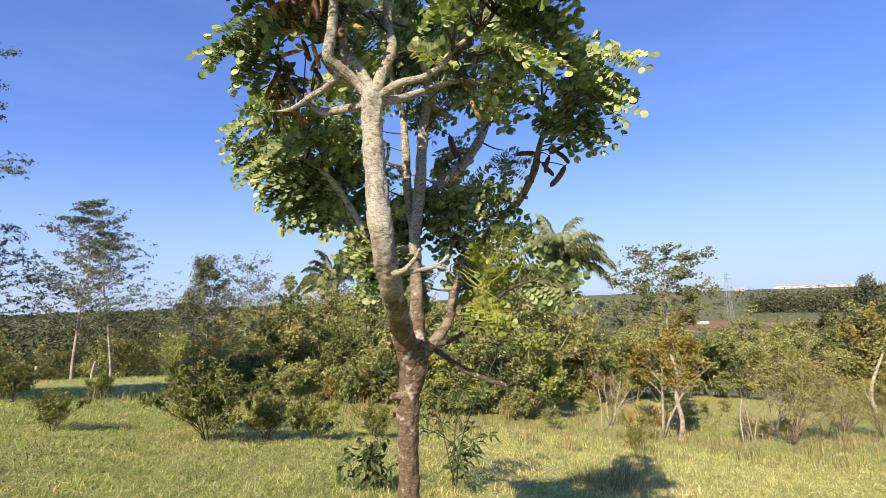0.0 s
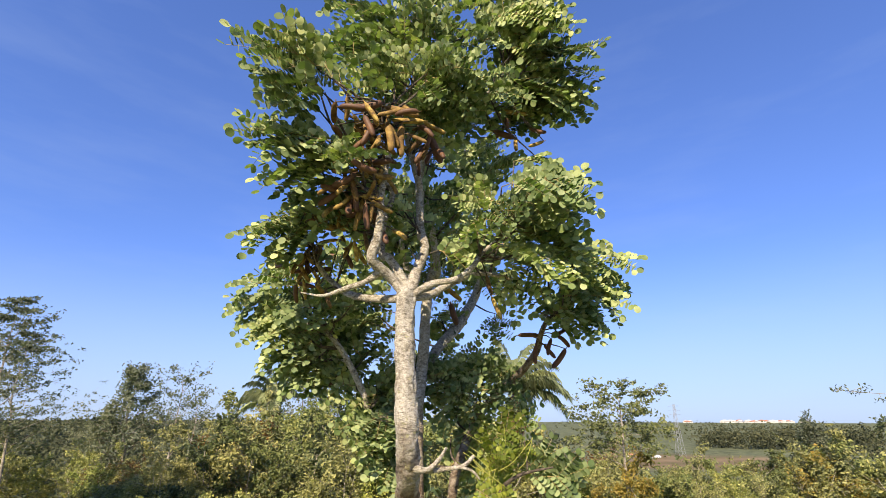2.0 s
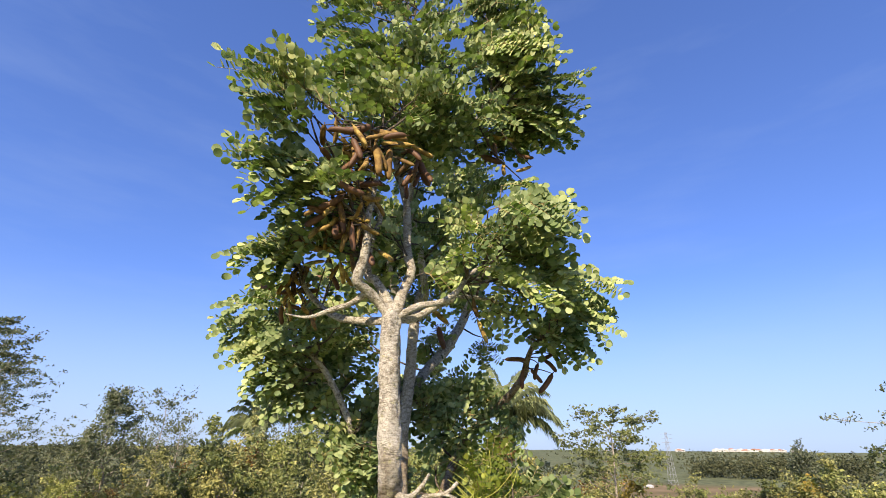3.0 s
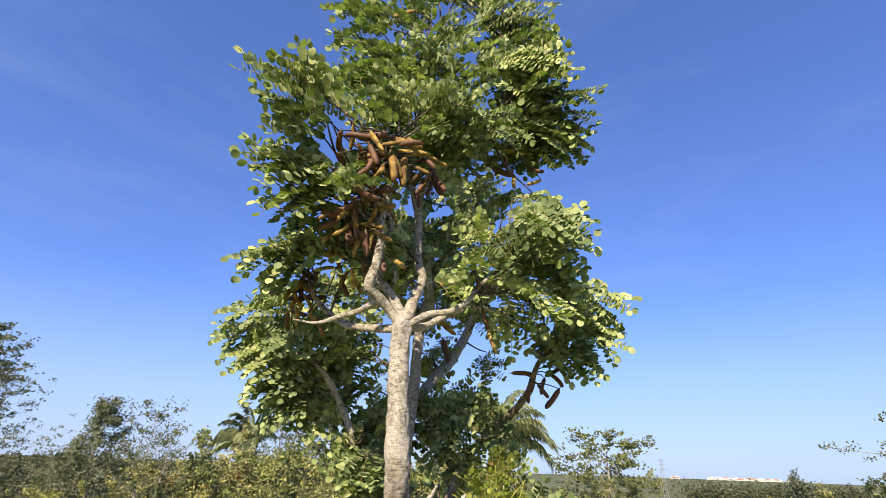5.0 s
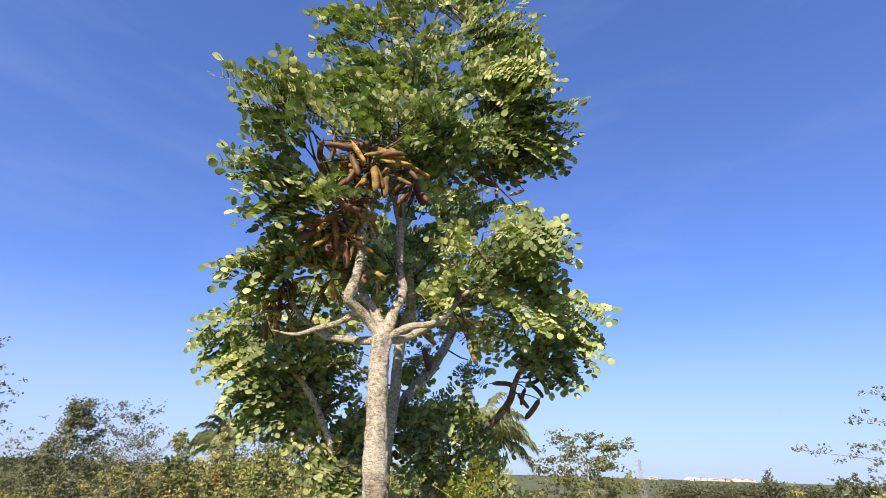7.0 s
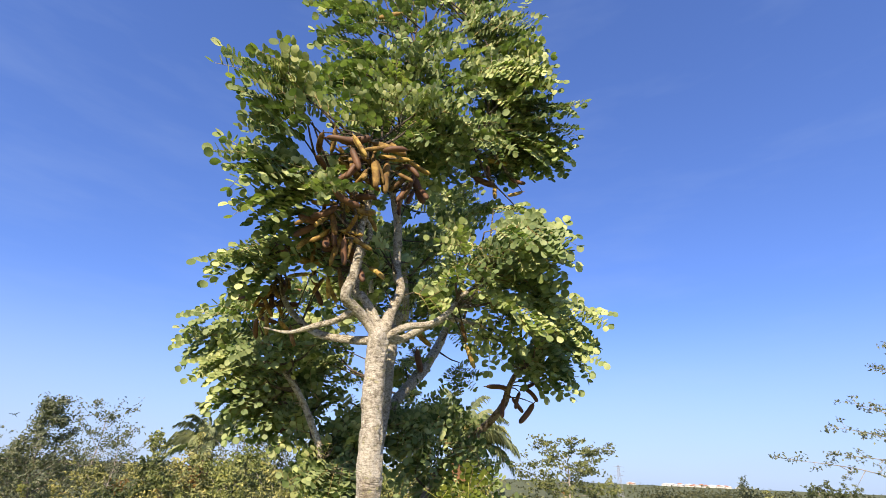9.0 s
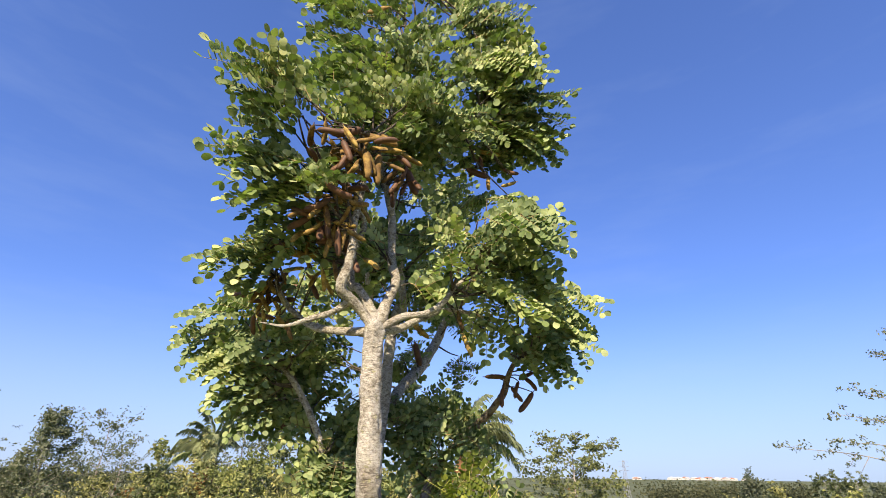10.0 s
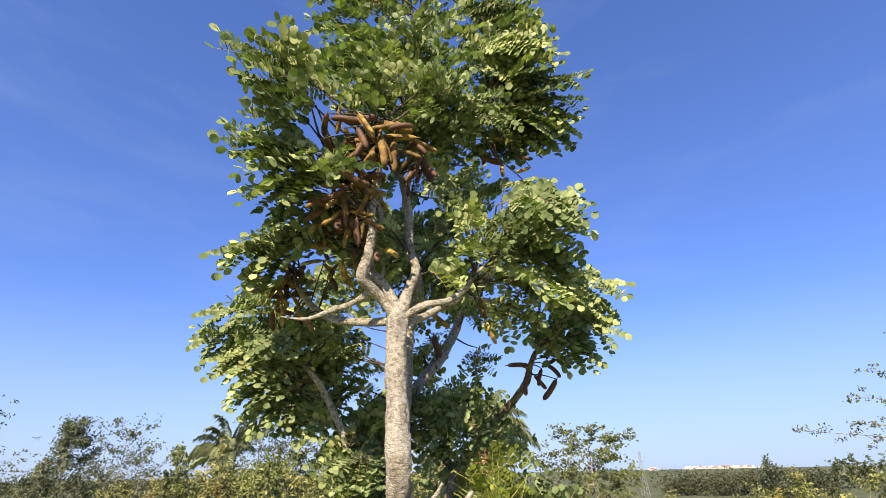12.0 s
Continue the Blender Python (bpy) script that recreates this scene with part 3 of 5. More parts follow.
SPRAYS['right_upper'] = [((0.16, 1.9, 3.62), (0.64, 1.95, 3.85)), ((0.17, 1.9, 3.57), (0.63, 1.98, 3.77)), ((0.18, 1.95, 3.58), (0.61, 2.0, 3.68)), ((0.18, 1.95, 3.52), (0.63, 2.05, 3.62)), ((0.13, 1.85, 3.66), (0.51, 1.92, 3.89)), ((0.12, 1.85, 3.77), (0.5, 1.9, 3.96)), ((0.09, 1.85, 3.81), (0.44, 1.9, 4.07)), ((0.06, 1.85, 3.89), (0.37, 1.9, 4.12)), ((0.06, 1.85, 4.02), (0.41, 1.9, 4.38)), ((0.02, 1.85, 4.15), (0.36, 1.9, 4.48)), ((0.16, 2.0, 3.54), (0.58, 2.12, 3.6)), ((0.19, 2.05, 3.54), (0.6, 2.2, 3.55)), ((0.19, 2.05, 3.5), (0.45, 2.15, 3.48)), ((-0.01, 1.85, 4.14), (0.2, 1.85, 4.43)), ((-0.04, 1.85, 4.23), (0.03, 1.85, 4.47)), ((-0.03, 1.8, 3.79), (0.21, 1.8, 3.99))]
SPRAYS['right_middle'] = [((0.01, 1.62, 2.76), (0.41, 1.53, 2.83)), ((0.07, 1.65, 2.75), (0.39, 1.6, 2.79)), ((0.04, 1.65, 2.72), (0.35, 1.6, 2.75)), ((0.09, 1.75, 2.75), (0.47, 1.75, 2.77)), ((0.06, 1.75, 2.71), (0.41, 1.78, 2.73)), ((0.07, 1.8, 2.71), (0.45, 1.85, 2.71)), ((0.1, 1.8, 2.65), (0.47, 1.9, 2.64)), ((0.1, 1.85, 2.65), (0.49, 1.92, 2.61)), ((-0.01, 1.65, 2.69), (0.12, 1.55, 2.72)), ((-0.02, 1.65, 2.66), (-0.06, 1.58, 2.51)), ((-0.08, 1.65, 2.64), (-0.18, 1.6, 2.53)), ((-0.06, 1.65, 2.66), (-0.12, 1.6, 2.7)), ((-0.03, 1.65, 2.72), (0.02, 1.55, 2.6)), ((0.25, 2.0, 3.14), (0.4, 2.0, 3.07)), ((0.14, 2.0, 3.1), (0.33, 2.0, 3.17)), ((-0.11, 1.75, 3.36), (0.1, 1.75, 3.56))]
SPRAYS['right_back'] = [((-0.13, 1.85, 3.43), (0.09, 1.85, 3.42)), ((0.0, 1.9, 3.45), (0.25, 1.9, 3.47)), ((-0.14, 2.8, 3.48), (0.17, 3.0, 3.78)), ((-0.1, 2.9, 3.67), (0.16, 3.1, 3.95)), ((-0.2, 3.0, 4.03), (-0.07, 3.2, 4.27)), ((0.03, 2.7, 3.38), (0.21, 2.9, 3.66)), ((-0.19, 2.4, 3.07), (-0.03, 2.4, 3.18)), ((-0.23, 2.2, 2.87), (-0.32, 2.2, 2.8)), ((-0.2, 2.1, 2.73), (-0.08, 2.1, 2.83)), ((0.04, 2.4, 3.24), (0.24, 2.5, 3.48)), ((0.05, 2.0, 2.65), (0.22, 2.0, 2.69)), ((0.24, 1.95, 2.73), (0.42, 2.0, 2.74)), ((-0.05, 2.0, 3.49), (0.08, 2.0, 3.37)), ((0.09, 2.5, 3.56), (0.03, 2.6, 3.44)), ((-0.46, 2.4, 3.01), (-0.35, 2.4, 2.84))]
SPRAYS['right_lower'] = [((-0.0, 1.75, 2.49), (0.4, 1.72, 2.45)), ((0.34, 2.15, 2.53), (0.85, 2.33, 2.7)), ((0.35, 2.2, 2.52), (0.84, 2.35, 2.58)), ((0.35, 2.2, 2.46), (0.78, 2.35, 2.49)), ((0.34, 2.2, 2.4), (0.83, 2.32, 2.41)), ((0.35, 2.25, 2.35), (0.71, 2.35, 2.31)), ((0.34, 2.3, 2.33), (0.65, 2.4, 2.29)), ((0.28, 2.3, 2.33), (0.48, 2.35, 2.32)), ((0.07, 1.95, 2.43), (0.13, 1.95, 2.23)), ((0.15, 2.1, 2.39), (0.34, 2.15, 2.42)), ((0.2, 2.05, 2.5), (0.44, 2.1, 2.47)), ((0.11, 1.9, 2.51), (0.24, 1.9, 2.43)), ((0.21, 3.4, 2.55), (0.31, 3.75, 2.42)), ((-0.16, 3.2, 2.59), (-0.06, 3.4, 2.49)), ((-0.22, 3.2, 2.52), (-0.16, 3.4, 2.35)), ((0.33, 2.1, 2.58), (0.59, 2.2, 2.56))]
SPRAYS['left_inner'] = [((-0.77, 2.9, 2.4), (-0.95, 2.9, 2.48)), ((-0.62, 2.9, 2.48), (-0.79, 2.8, 2.36)), ((-0.55, 2.8, 2.22), (-0.73, 2.8, 2.16)), ((-0.51, 2.8, 2.12), (-0.63, 2.7, 1.98)), ((-0.56, 2.8, 2.0), (-0.71, 2.7, 1.87)), ((-0.52, 2.8, 1.88), (-0.66, 2.7, 1.73)), ((-0.57, 3.0, 2.43), (-0.7, 3.0, 2.56)), ((-0.78, 2.9, 2.15), (-0.9, 2.9, 1.99)), ((-0.47, 2.7, 1.96), (-0.54, 2.6, 1.79)), ((-0.49, 2.8, 1.73), (-0.6, 2.8, 1.62))]
SPRAYS['back_right'] = [((-0.25, 2.9, 2.24), (-0.41, 2.8, 2.16)), ((-0.14, 2.8, 2.18), (-0.27, 2.7, 2.03)), ((-0.01, 2.8, 2.17), (0.15, 2.7, 2.08)), ((0.02, 2.65, 2.01), (0.24, 2.55, 1.97)), ((-0.15, 2.8, 2.05), (-0.34, 2.7, 1.97)), ((-0.05, 2.7, 1.96), (-0.17, 2.6, 1.86)), ((0.16, 2.5, 1.92), (0.26, 2.4, 1.79)), ((0.2, 2.35, 1.65), (0.4, 2.3, 1.64)), ((-0.52, 2.8, 1.93), (-0.67, 2.7, 1.76))]
SPRAYS['back_low'] = [((-0.49, 2.8, 1.86), (-0.62, 2.7, 1.6)), ((-0.42, 2.9, 2.25), (-0.52, 2.8, 2.03)), ((-0.36, 2.9, 2.14), (-0.49, 2.8, 1.91)), ((-0.82, 2.8, 2.49), (-0.96, 2.8, 2.65)), ((-0.68, 2.8, 2.42), (-0.86, 2.8, 2.25)), ((-0.65, 2.8, 2.24), (-0.82, 2.8, 2.08)), ((-0.92, 2.7, 2.33), (-1.06, 2.7, 2.17)), ((-0.79, 2.8, 2.18), (-0.96, 2.8, 2.02)), ((-0.82, 2.6, 2.5), (-0.99, 2.6, 2.41))]
SPRAYS['back_middle'] = [((-0.81, 2.8, 2.81), (-0.98, 2.8, 2.95)), ((-0.74, 2.7, 2.85), (-0.86, 2.7, 2.73)), ((-0.6, 2.7, 2.94), (-0.75, 2.6, 3.01)), ((-0.46, 2.8, 2.91), (-0.36, 2.8, 3.04)), ((-0.48, 2.8, 2.77), (-0.62, 2.8, 2.67)), ((-0.31, 2.8, 2.92), (-0.17, 2.8, 3.05)), ((-0.23, 2.8, 2.77), (-0.09, 2.8, 2.94)), ((-0.12, 2.7, 2.67), (0.04, 2.6, 2.72)), ((-0.03, 2.6, 2.87), (0.13, 2.5, 2.95)), ((-0.33, 2.8, 3.17), (-0.22, 2.8, 3.35)), ((-0.11, 2.6, 3.09), (0.06, 2.5, 3.14)), ((-0.65, 2.8, 2.65), (-0.8, 2.8, 2.71)), ((-0.81, 2.6, 2.6), (-0.96, 2.6, 2.73)), ((-0.4, 2.9, 3.08), (-0.53, 2.9, 3.24)), ((0.08, 2.4, 2.58), (0.23, 2.4, 2.67)), ((-0.69, 2.8, 2.54), (-0.91, 2.8, 2.6))]
SPRAYS['back_upper'] = [((-0.4, 2.9, 3.02), (-0.47, 2.9, 3.25)), ((-0.34, 2.9, 2.9), (-0.19, 2.9, 3.04)), ((-0.26, 3.0, 3.29), (-0.33, 3.0, 3.49)), ((-0.15, 2.8, 2.84), (-0.02, 2.8, 2.73)), ((-0.18, 2.9, 3.34), (0.0, 2.9, 3.4)), ((-0.05, 2.8, 2.94), (0.12, 2.7, 2.95)), ((-0.34, 2.9, 2.72), (-0.22, 2.9, 2.56)), ((-0.47, 2.9, 3.32), (-0.57, 2.9, 3.49)), ((-0.12, 3.0, 3.2), (-0.22, 3.0, 3.32)), ((-0.51, 2.9, 2.91), (-0.62, 2.9, 3.07)), ((0.06, 2.6, 3.03), (0.22, 2.6, 3.09)), ((-0.67, 2.8, 2.99), (-0.77, 2.8, 3.14))]
SPRAYS['low_left'] = [((-0.74, 2.6, 2.14), (-1.05, 2.7, 2.28)), ((-0.7, 2.65, 2.03), (-0.97, 2.7, 2.09)), ((-0.84, 2.4, 2.4), (-1.13, 2.5, 2.53)), ((-0.85, 2.65, 2.17), (-1.15, 2.75, 2.17)), ((-0.57, 2.65, 1.97), (-0.77, 2.6, 1.93))]
SPRAYS['low_behind'] = [((-0.57, 2.7, 1.86), (-0.79, 2.6, 1.85)), ((-0.53, 2.7, 1.78), (-0.71, 2.6, 1.72)), ((-0.51, 2.75, 1.92), (-0.73, 2.7, 1.97))]
SPRAYS['low'] = [((-0.16, 2.7, 1.74), (0.13, 2.6, 1.81)), ((-0.07, 2.65, 1.61), (0.09, 2.5, 1.48)), ((-0.18, 2.7, 1.6), (0.02, 2.9, 1.74)), ((-0.36, 2.75, 1.65), (-0.64, 2.6, 1.59)), ((-0.31, 2.8, 1.7), (-0.56, 2.8, 1.72)), ((-0.07, 2.75, 2.06), (0.08, 2.7, 2.22)), ((-0.27, 2.8, 2.12), (-0.14, 2.6, 1.96))]
SPRAYS['low_stems'] = [((-0.39, 2.7, 1.93), (-0.68, 2.5, 1.8)), ((-0.41, 2.7, 1.87), (-0.64, 2.5, 1.67)), ((-0.39, 2.7, 1.99), (-0.59, 2.7, 2.1)), ((-0.27, 2.8, 2.06), (0.12, 2.7, 2.13)), ((-0.2, 2.8, 2.13), (-0.07, 2.9, 2.24)), ((-0.17, 2.8, 2.0), (-0.19, 2.7, 1.74)), ((-0.1, 2.75, 1.94), (0.04, 2.6, 1.89))]
PODS = {}
PODS['high_cluster'] = [((-0.65, 1.42, 3.0), (-0.55, 1.42, 2.99)), ((-0.61, 1.45, 3.02), (-0.49, 1.45, 3.05)), ((-0.55, 1.42, 2.96), (-0.51, 1.42, 2.87)), ((-0.48, 1.5, 3.06), (-0.34, 1.5, 3.02)), ((-0.45, 1.55, 3.03), (-0.32, 1.55, 3.03)), ((-0.52, 1.43, 2.92), (-0.55, 1.43, 2.85)), ((-0.47, 1.5, 2.99), (-0.45, 1.5, 2.85)), ((-0.41, 1.55, 3.01), (-0.41, 1.55, 2.86)), ((-0.29, 1.75, 3.08), (-0.24, 1.75, 2.95)), ((-0.3, 1.75, 3.05), (-0.33, 1.75, 2.96))]
PODS['middle_cluster'] = [((-0.59, 1.55, 2.78), (-0.68, 1.55, 2.72)), ((-0.61, 1.58, 2.78), (-0.58, 1.58, 2.67)), ((-0.58, 1.6, 2.82), (-0.52, 1.6, 2.8)), ((-0.49, 1.6, 2.88), (-0.5, 1.6, 2.76)), ((-0.66, 1.6, 2.72), (-0.74, 1.6, 2.66)), ((-0.61, 1.6, 2.7), (-0.67, 1.6, 2.65)), ((-0.57, 1.6, 2.7), (-0.5, 1.6, 2.69)), ((-0.53, 1.6, 2.68), (-0.44, 1.6, 2.63)), ((-0.52, 1.6, 2.67), (-0.53, 1.6, 2.59)), ((-0.77, 1.75, 2.64), (-0.64, 1.75, 2.62))]
PODS['left_cluster'] = [((-0.8, 1.9, 2.6), (-0.71, 1.9, 2.62)), ((-0.88, 2.1, 2.66), (-0.92, 2.1, 2.57)), ((-0.94, 2.15, 2.62), (-0.98, 2.15, 2.53)), ((-0.95, 2.15, 2.59), (-0.89, 2.15, 2.49)), ((-0.89, 2.15, 2.56), (-0.85, 2.15, 2.5)), ((-0.92, 2.15, 2.5), (-0.9, 2.15, 2.4)), ((-0.57, 1.75, 2.6), (-0.55, 1.75, 2.51))]
PODS['right_cluster'] = [((0.1, 2.07, 3.46), (0.24, 2.07, 3.44)), ((0.1, 2.07, 3.41), (0.14, 2.07, 3.32)), ((0.05, 2.1, 3.35), (0.17, 2.1, 3.31)), ((0.26, 2.1, 3.37), (0.34, 2.1, 3.35)), ((0.33, 2.1, 3.29), (0.28, 2.1, 3.27)), ((-0.03, 1.9, 2.46), (-0.01, 1.9, 2.38)), ((-0.01, 1.9, 2.36), (0.03, 1.9, 2.26))]
PODS['low_cluster'] = [((0.2, 2.45, 2.28), (0.31, 2.45, 2.28)), ((0.34, 2.45, 2.23), (0.38, 2.45, 2.18)), ((0.38, 2.44, 2.26), (0.36, 2.44, 2.19)), ((0.3, 2.46, 2.23), (0.29, 2.46, 2.13)), ((0.46, 2.43, 2.31), (0.38, 2.43, 2.27)), ((0.41, 2.44, 2.28), (0.47, 2.44, 2.22)), ((0.46, 2.46, 2.21), (0.38, 2.46, 2.11))]
PODS['single_pods'] = [((-1.06, 2.6, 2.27), (-1.04, 2.6, 2.18)), ((-0.81, 2.7, 2.1), (-0.86, 2.7, 2.02)), ((-0.43, 1.7, 4.07), (-0.54, 1.7, 4.01)), ((-0.15, 2.9, 2.56), (-0.11, 2.9, 2.42)), ((-0.77, 2.0, 2.41), (-0.74, 2.0, 2.33)), ((-1.01, 2.7, 2.17), (-1.04, 2.7, 2.14)), ((-0.22, 2.3, 2.53), (-0.12, 2.3, 2.44))]


def leaflet_leaf(seed, length=0.4, young=False):
    """A twice-divided leaf along +x: a stalk, paired side stalks, and on each of them two ranks of round leaflets that overlap like coins."""
    r = np.random.default_rng(seed)
    paths, verts, faces = [], [], []
    reach_mid = 0.075 + 0.17 * length
    main = length - 1.0 * reach_mid
    pairs = max(2, int(round(main / 0.05)))
    sag = r.uniform(0.02, 0.10)

    def spine(s):
        return np.array([main * s, 0.012 * math.sin(3 * s + seed), main * (0.12 * s - sag * 3 * s * s)])

    paths.append([(*spine(s), 0.0026 * (1.15 - 0.6 * s)) for s in np.linspace(0, 1, 6)])
    for i in range(pairs + 1):
        s = 0.16 + 0.84 * i / pairs
        for way in (-1, 1):
            ang = radians(r.uniform(38, 66)) * (0.4 if i == pairs else 1)
            reach = reach_mid * r.uniform(0.85, 1.12) * (0.78 + 0.3 * math.sin(math.pi * (0.2 + 0.6 * i / pairs)))
            d = np.array([math.cos(ang), way * math.sin(ang), r.uniform(-0.40, 0.22)])
            d /= np.linalg.norm(d)
            root = spine(s)
            line = [root + d * reach * q + np.array([0, 0, -0.02 * q * q]) for q in np.linspace(0, 1, 4)]
            paths.append([(*p, 0.0013 * (1.2 - 0.2 * k)) for k, p in enumerate(line)])
            flat = np.cross(d, (0, 0, 1))
            flat /= np.linalg.norm(flat)
            n = max(4, int(round(reach / 0.0195)))
            # the leaflets of one side stalk stand alike, one behind the other
            tilt = np.array([0, 0, 0.62]) - d * r.uniform(0.15, 1.0) + r.normal(size=3) * 0.22
            for j in range(n):
                q = 0.10 + 0.90 * j / (n - 1)
                at = root + d * reach * q + np.array([0, 0, -0.02 * q * q])
                for hand in (-1, 1):
                    if r.random() < 0.04:
                        continue
                    size = r.uniform(0.030, 0.0375) * (0.86 + 0.22 * q)
                    axis = d * r.uniform(0.05, 0.35) + flat * hand + np.array([0, 0, r.uniform(-0.2, 0.3)])
                    if j == n - 1:
                        axis = d * 1.2 + flat * hand * 0.7 + np.array([0, 0, r.uniform(-0.3, 0.1)])
                    axis /= np.linalg.norm(axis)
                    up = tilt + r.normal(size=3) * 0.15
                    acr = np.cross(axis, up)
                    acr /= np.linalg.norm(acr)
                    up = np.cross(acr, axis)
                    cup = r.uniform(-0.04, 0.13) * size
                    o = len(verts)
                    start = at + axis * 0.002
                    verts.append(start)
                    for f, wdt in ((0.13, 0.27), (0.38, 0.44), (0.66, 0.45), (0.9, 0.27)):
                        mid = start + axis * size * f - up * cup * f * f
                        verts.append(mid + acr * size * wdt + up * cup)
                        verts.append(mid - acr * size * wdt + up * cup)
                    verts.append(start + axis * size * 0.99 - up * cup)
                    # two halves that meet at the midrib
                    faces.extend([(o, o + 1, o + 3, o + 5, o + 7, o + 9), (o, o + 9, o + 8, o + 6, o + 4, o + 2)])
    cut = len(faces)
    tv, tf = tubes(paths, 4)
    base = len(verts)
    faces += [tuple(i + base for i in f) for f in tf]
    return mesh_of("compound_leaf", np.array(verts + tv), faces, [LEAFLET_YOUNG if young else LEAFLET, STALK], [0] * cut + [1] * len(tf), True)


def leaf_pose(a, b, roll, size=1.0, lift=0.42):
    """Stands a leaf or a pod at a so that it points to b, its upper side turned to the light and rolled by some degrees."""
    a, b = Vector(a), Vector(b)
    x = (b - a).normalized()
    z = Vector((to_sun.x, to_sun.y, lift))
    if abs(x.dot(z.normalized())) > 0.93:
        z = Vector((-0.4, -0.2, 0.9))
    y = z.cross(x).normalized()
    z = x.cross(y)
    m = Matrix((x, y, z)).transposed().to_4x4()
    return Matrix.Translation(a) @ m @ Matrix.Rotation(radians(roll), 4, "X") @ Matrix.Scale(size, 4)


def pod_mesh(seed, dark=False):
    """A plump, slightly bent pod 0.1 m long along +x, blunt at its tip, with a seam and a short stalk."""
    r = np.random.default_rng(seed)
    bend, fat = r.uniform(0.001, 0.010), r.uniform(0.0122, 0.0142) if dark else r.uniform(0.0098, 0.0118)
    rows = [(-0.012, 0.0018), (0.0, 0.0022), (0.004, 0.55 * fat), (0.014, 0.92 * fat), (0.035, fat), (0.06, 1.03 * fat), (0.082, 0.98 * fat), (0.094, 0.74 * fat), (0.1, 0.28 * fat)]
    path = [(x, bend * math.sin(math.pi * max(0, x) / 0.1), 0, q) for x, q in rows]
    v, f = tube(path, 10, 0.07, 0, seed * 1.7)
    v = np.array(v)
    v[:, 2] *= 0.85
    return mesh_of("pod", v, f, [POD_DARK if dark else POD], smooth=True)


def main_tree():
    tree = thing("savanna_tree", "small savanna tree with pale rough bark, rounded leaflets and brown pods", "tree")
    limb_points, owners = [], {}
    ground_z = height(-0.42, 2.64)
    for name, rows in BOUGHS.items():
        rows = list(rows)
        if name == "trunk":
            rows = [(-0.43, 2.66, ground_z - 0.15, 0.095), (-0.425, 2.65, ground_z + 0.06, 0.078), (-0.42, 2.635, 0.15, 0.068)] + rows
        path = smooth_path(rows, 26 if name in ("trunk", "front_stem") else 9)
        # bark swellings and slight kinks
        for i in range(1, len(path) - 1):
            k = noise.noise(Vector(path[i, :3]) * 9)
            path[i, 3] *= 1 + 0.12 * k
        v, f = tube(path, 44 if path[0, 3] > 0.045 else 14, 0.16, 0, 0.0, 0.05)
        kind = "trunk" if name in ("trunk", "front_stem") else ("knot" if name == "knot" else "limb")
        low = name in ("trunk", "side_branch", "dead_branch", "knot", "right_branch")
        # side and dead branches take the dark twig bark in place of crown shade
        owners[name] = part(kind, mesh_of(kind, v, f, [TWIG if name in ("dead_branch", "side_branch") else TRUNK_BARK if name in ("trunk", "front_stem", "back_stem") else BARK_LOW if low else BARK], smooth=True), tree, "brown lower trunk with grey lichen" if name == "trunk" else "")
        for row in path:
            limb_points.append((row[:3], row[3], name))
    pts = np.array([p for p, _, _ in limb_points])
    lengths = [0.22, 0.27, 0.32, 0.37, 0.42]
    leaves = [[leaflet_leaf(40 + 10 * i + k, ln) for k in range(4)] for i, ln in enumerate(lengths)]
    young = [leaflet_leaf(150 + k, 0.27, True) for k in range(2)]
    r = np.random.default_rng(5)

    def twig_to(base, thick=0.005):
        """A twig from the nearest limb that lies further in and lower."""
        d = np.linalg.norm(pts - base, axis=1) + np.where(pts[:, 2] > base[2] - 0.02, 0.12, 0)
        d = d + np.where([n in ("trunk", "front_stem", "knot", "dead_branch", "stub", "stub_b") for _, _, n in limb_points], 0.5, 0)
        i = int(np.argsort(d)[int(r.integers(12))])
        a = pts[i]
        mid = a * 0.5 + np.asarray(base) * 0.5 + np.array([*r.normal(size=2) * 0.02, -0.015])
        v, f = tube(smooth_path([(*a, thick * 1.5), (*mid, thick * 1.1), (*base, thick * 0.6)], 4), 5)
        limb = owners[limb_points[i][2]]
        part("twig", mesh_of("twig", v, f, [TWIG], smooth=True), limb)
        return limb

    def limb_near(p):
        return owners[limb_points[int(np.linalg.norm(pts - np.array(p), axis=1).argmin())][2]]

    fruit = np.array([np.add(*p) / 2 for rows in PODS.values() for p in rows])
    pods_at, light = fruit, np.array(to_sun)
    # limbs to keep clear of leaves in the camera's view
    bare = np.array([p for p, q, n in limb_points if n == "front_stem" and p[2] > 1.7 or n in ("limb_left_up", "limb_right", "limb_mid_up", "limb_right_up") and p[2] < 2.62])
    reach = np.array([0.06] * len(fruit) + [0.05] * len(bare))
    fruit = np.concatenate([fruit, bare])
    viewpoint = np.array([-0.32, -0.15, 1.8])      # point near the camera, from which leaves must not cover the fruit

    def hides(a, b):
        """Whether a leaf from a to b would cover fruit or limbs as the camera sees them, or shade the pods."""
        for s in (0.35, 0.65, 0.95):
            p = np.asarray(a) * (1 - s) + np.asarray(b) * s - viewpoint
            q = fruit - viewpoint
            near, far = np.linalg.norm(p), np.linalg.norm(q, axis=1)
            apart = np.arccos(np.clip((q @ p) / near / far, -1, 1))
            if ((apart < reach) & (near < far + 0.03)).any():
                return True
            g = p + viewpoint - pods_at
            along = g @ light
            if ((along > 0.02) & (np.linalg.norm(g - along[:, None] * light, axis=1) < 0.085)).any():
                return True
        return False

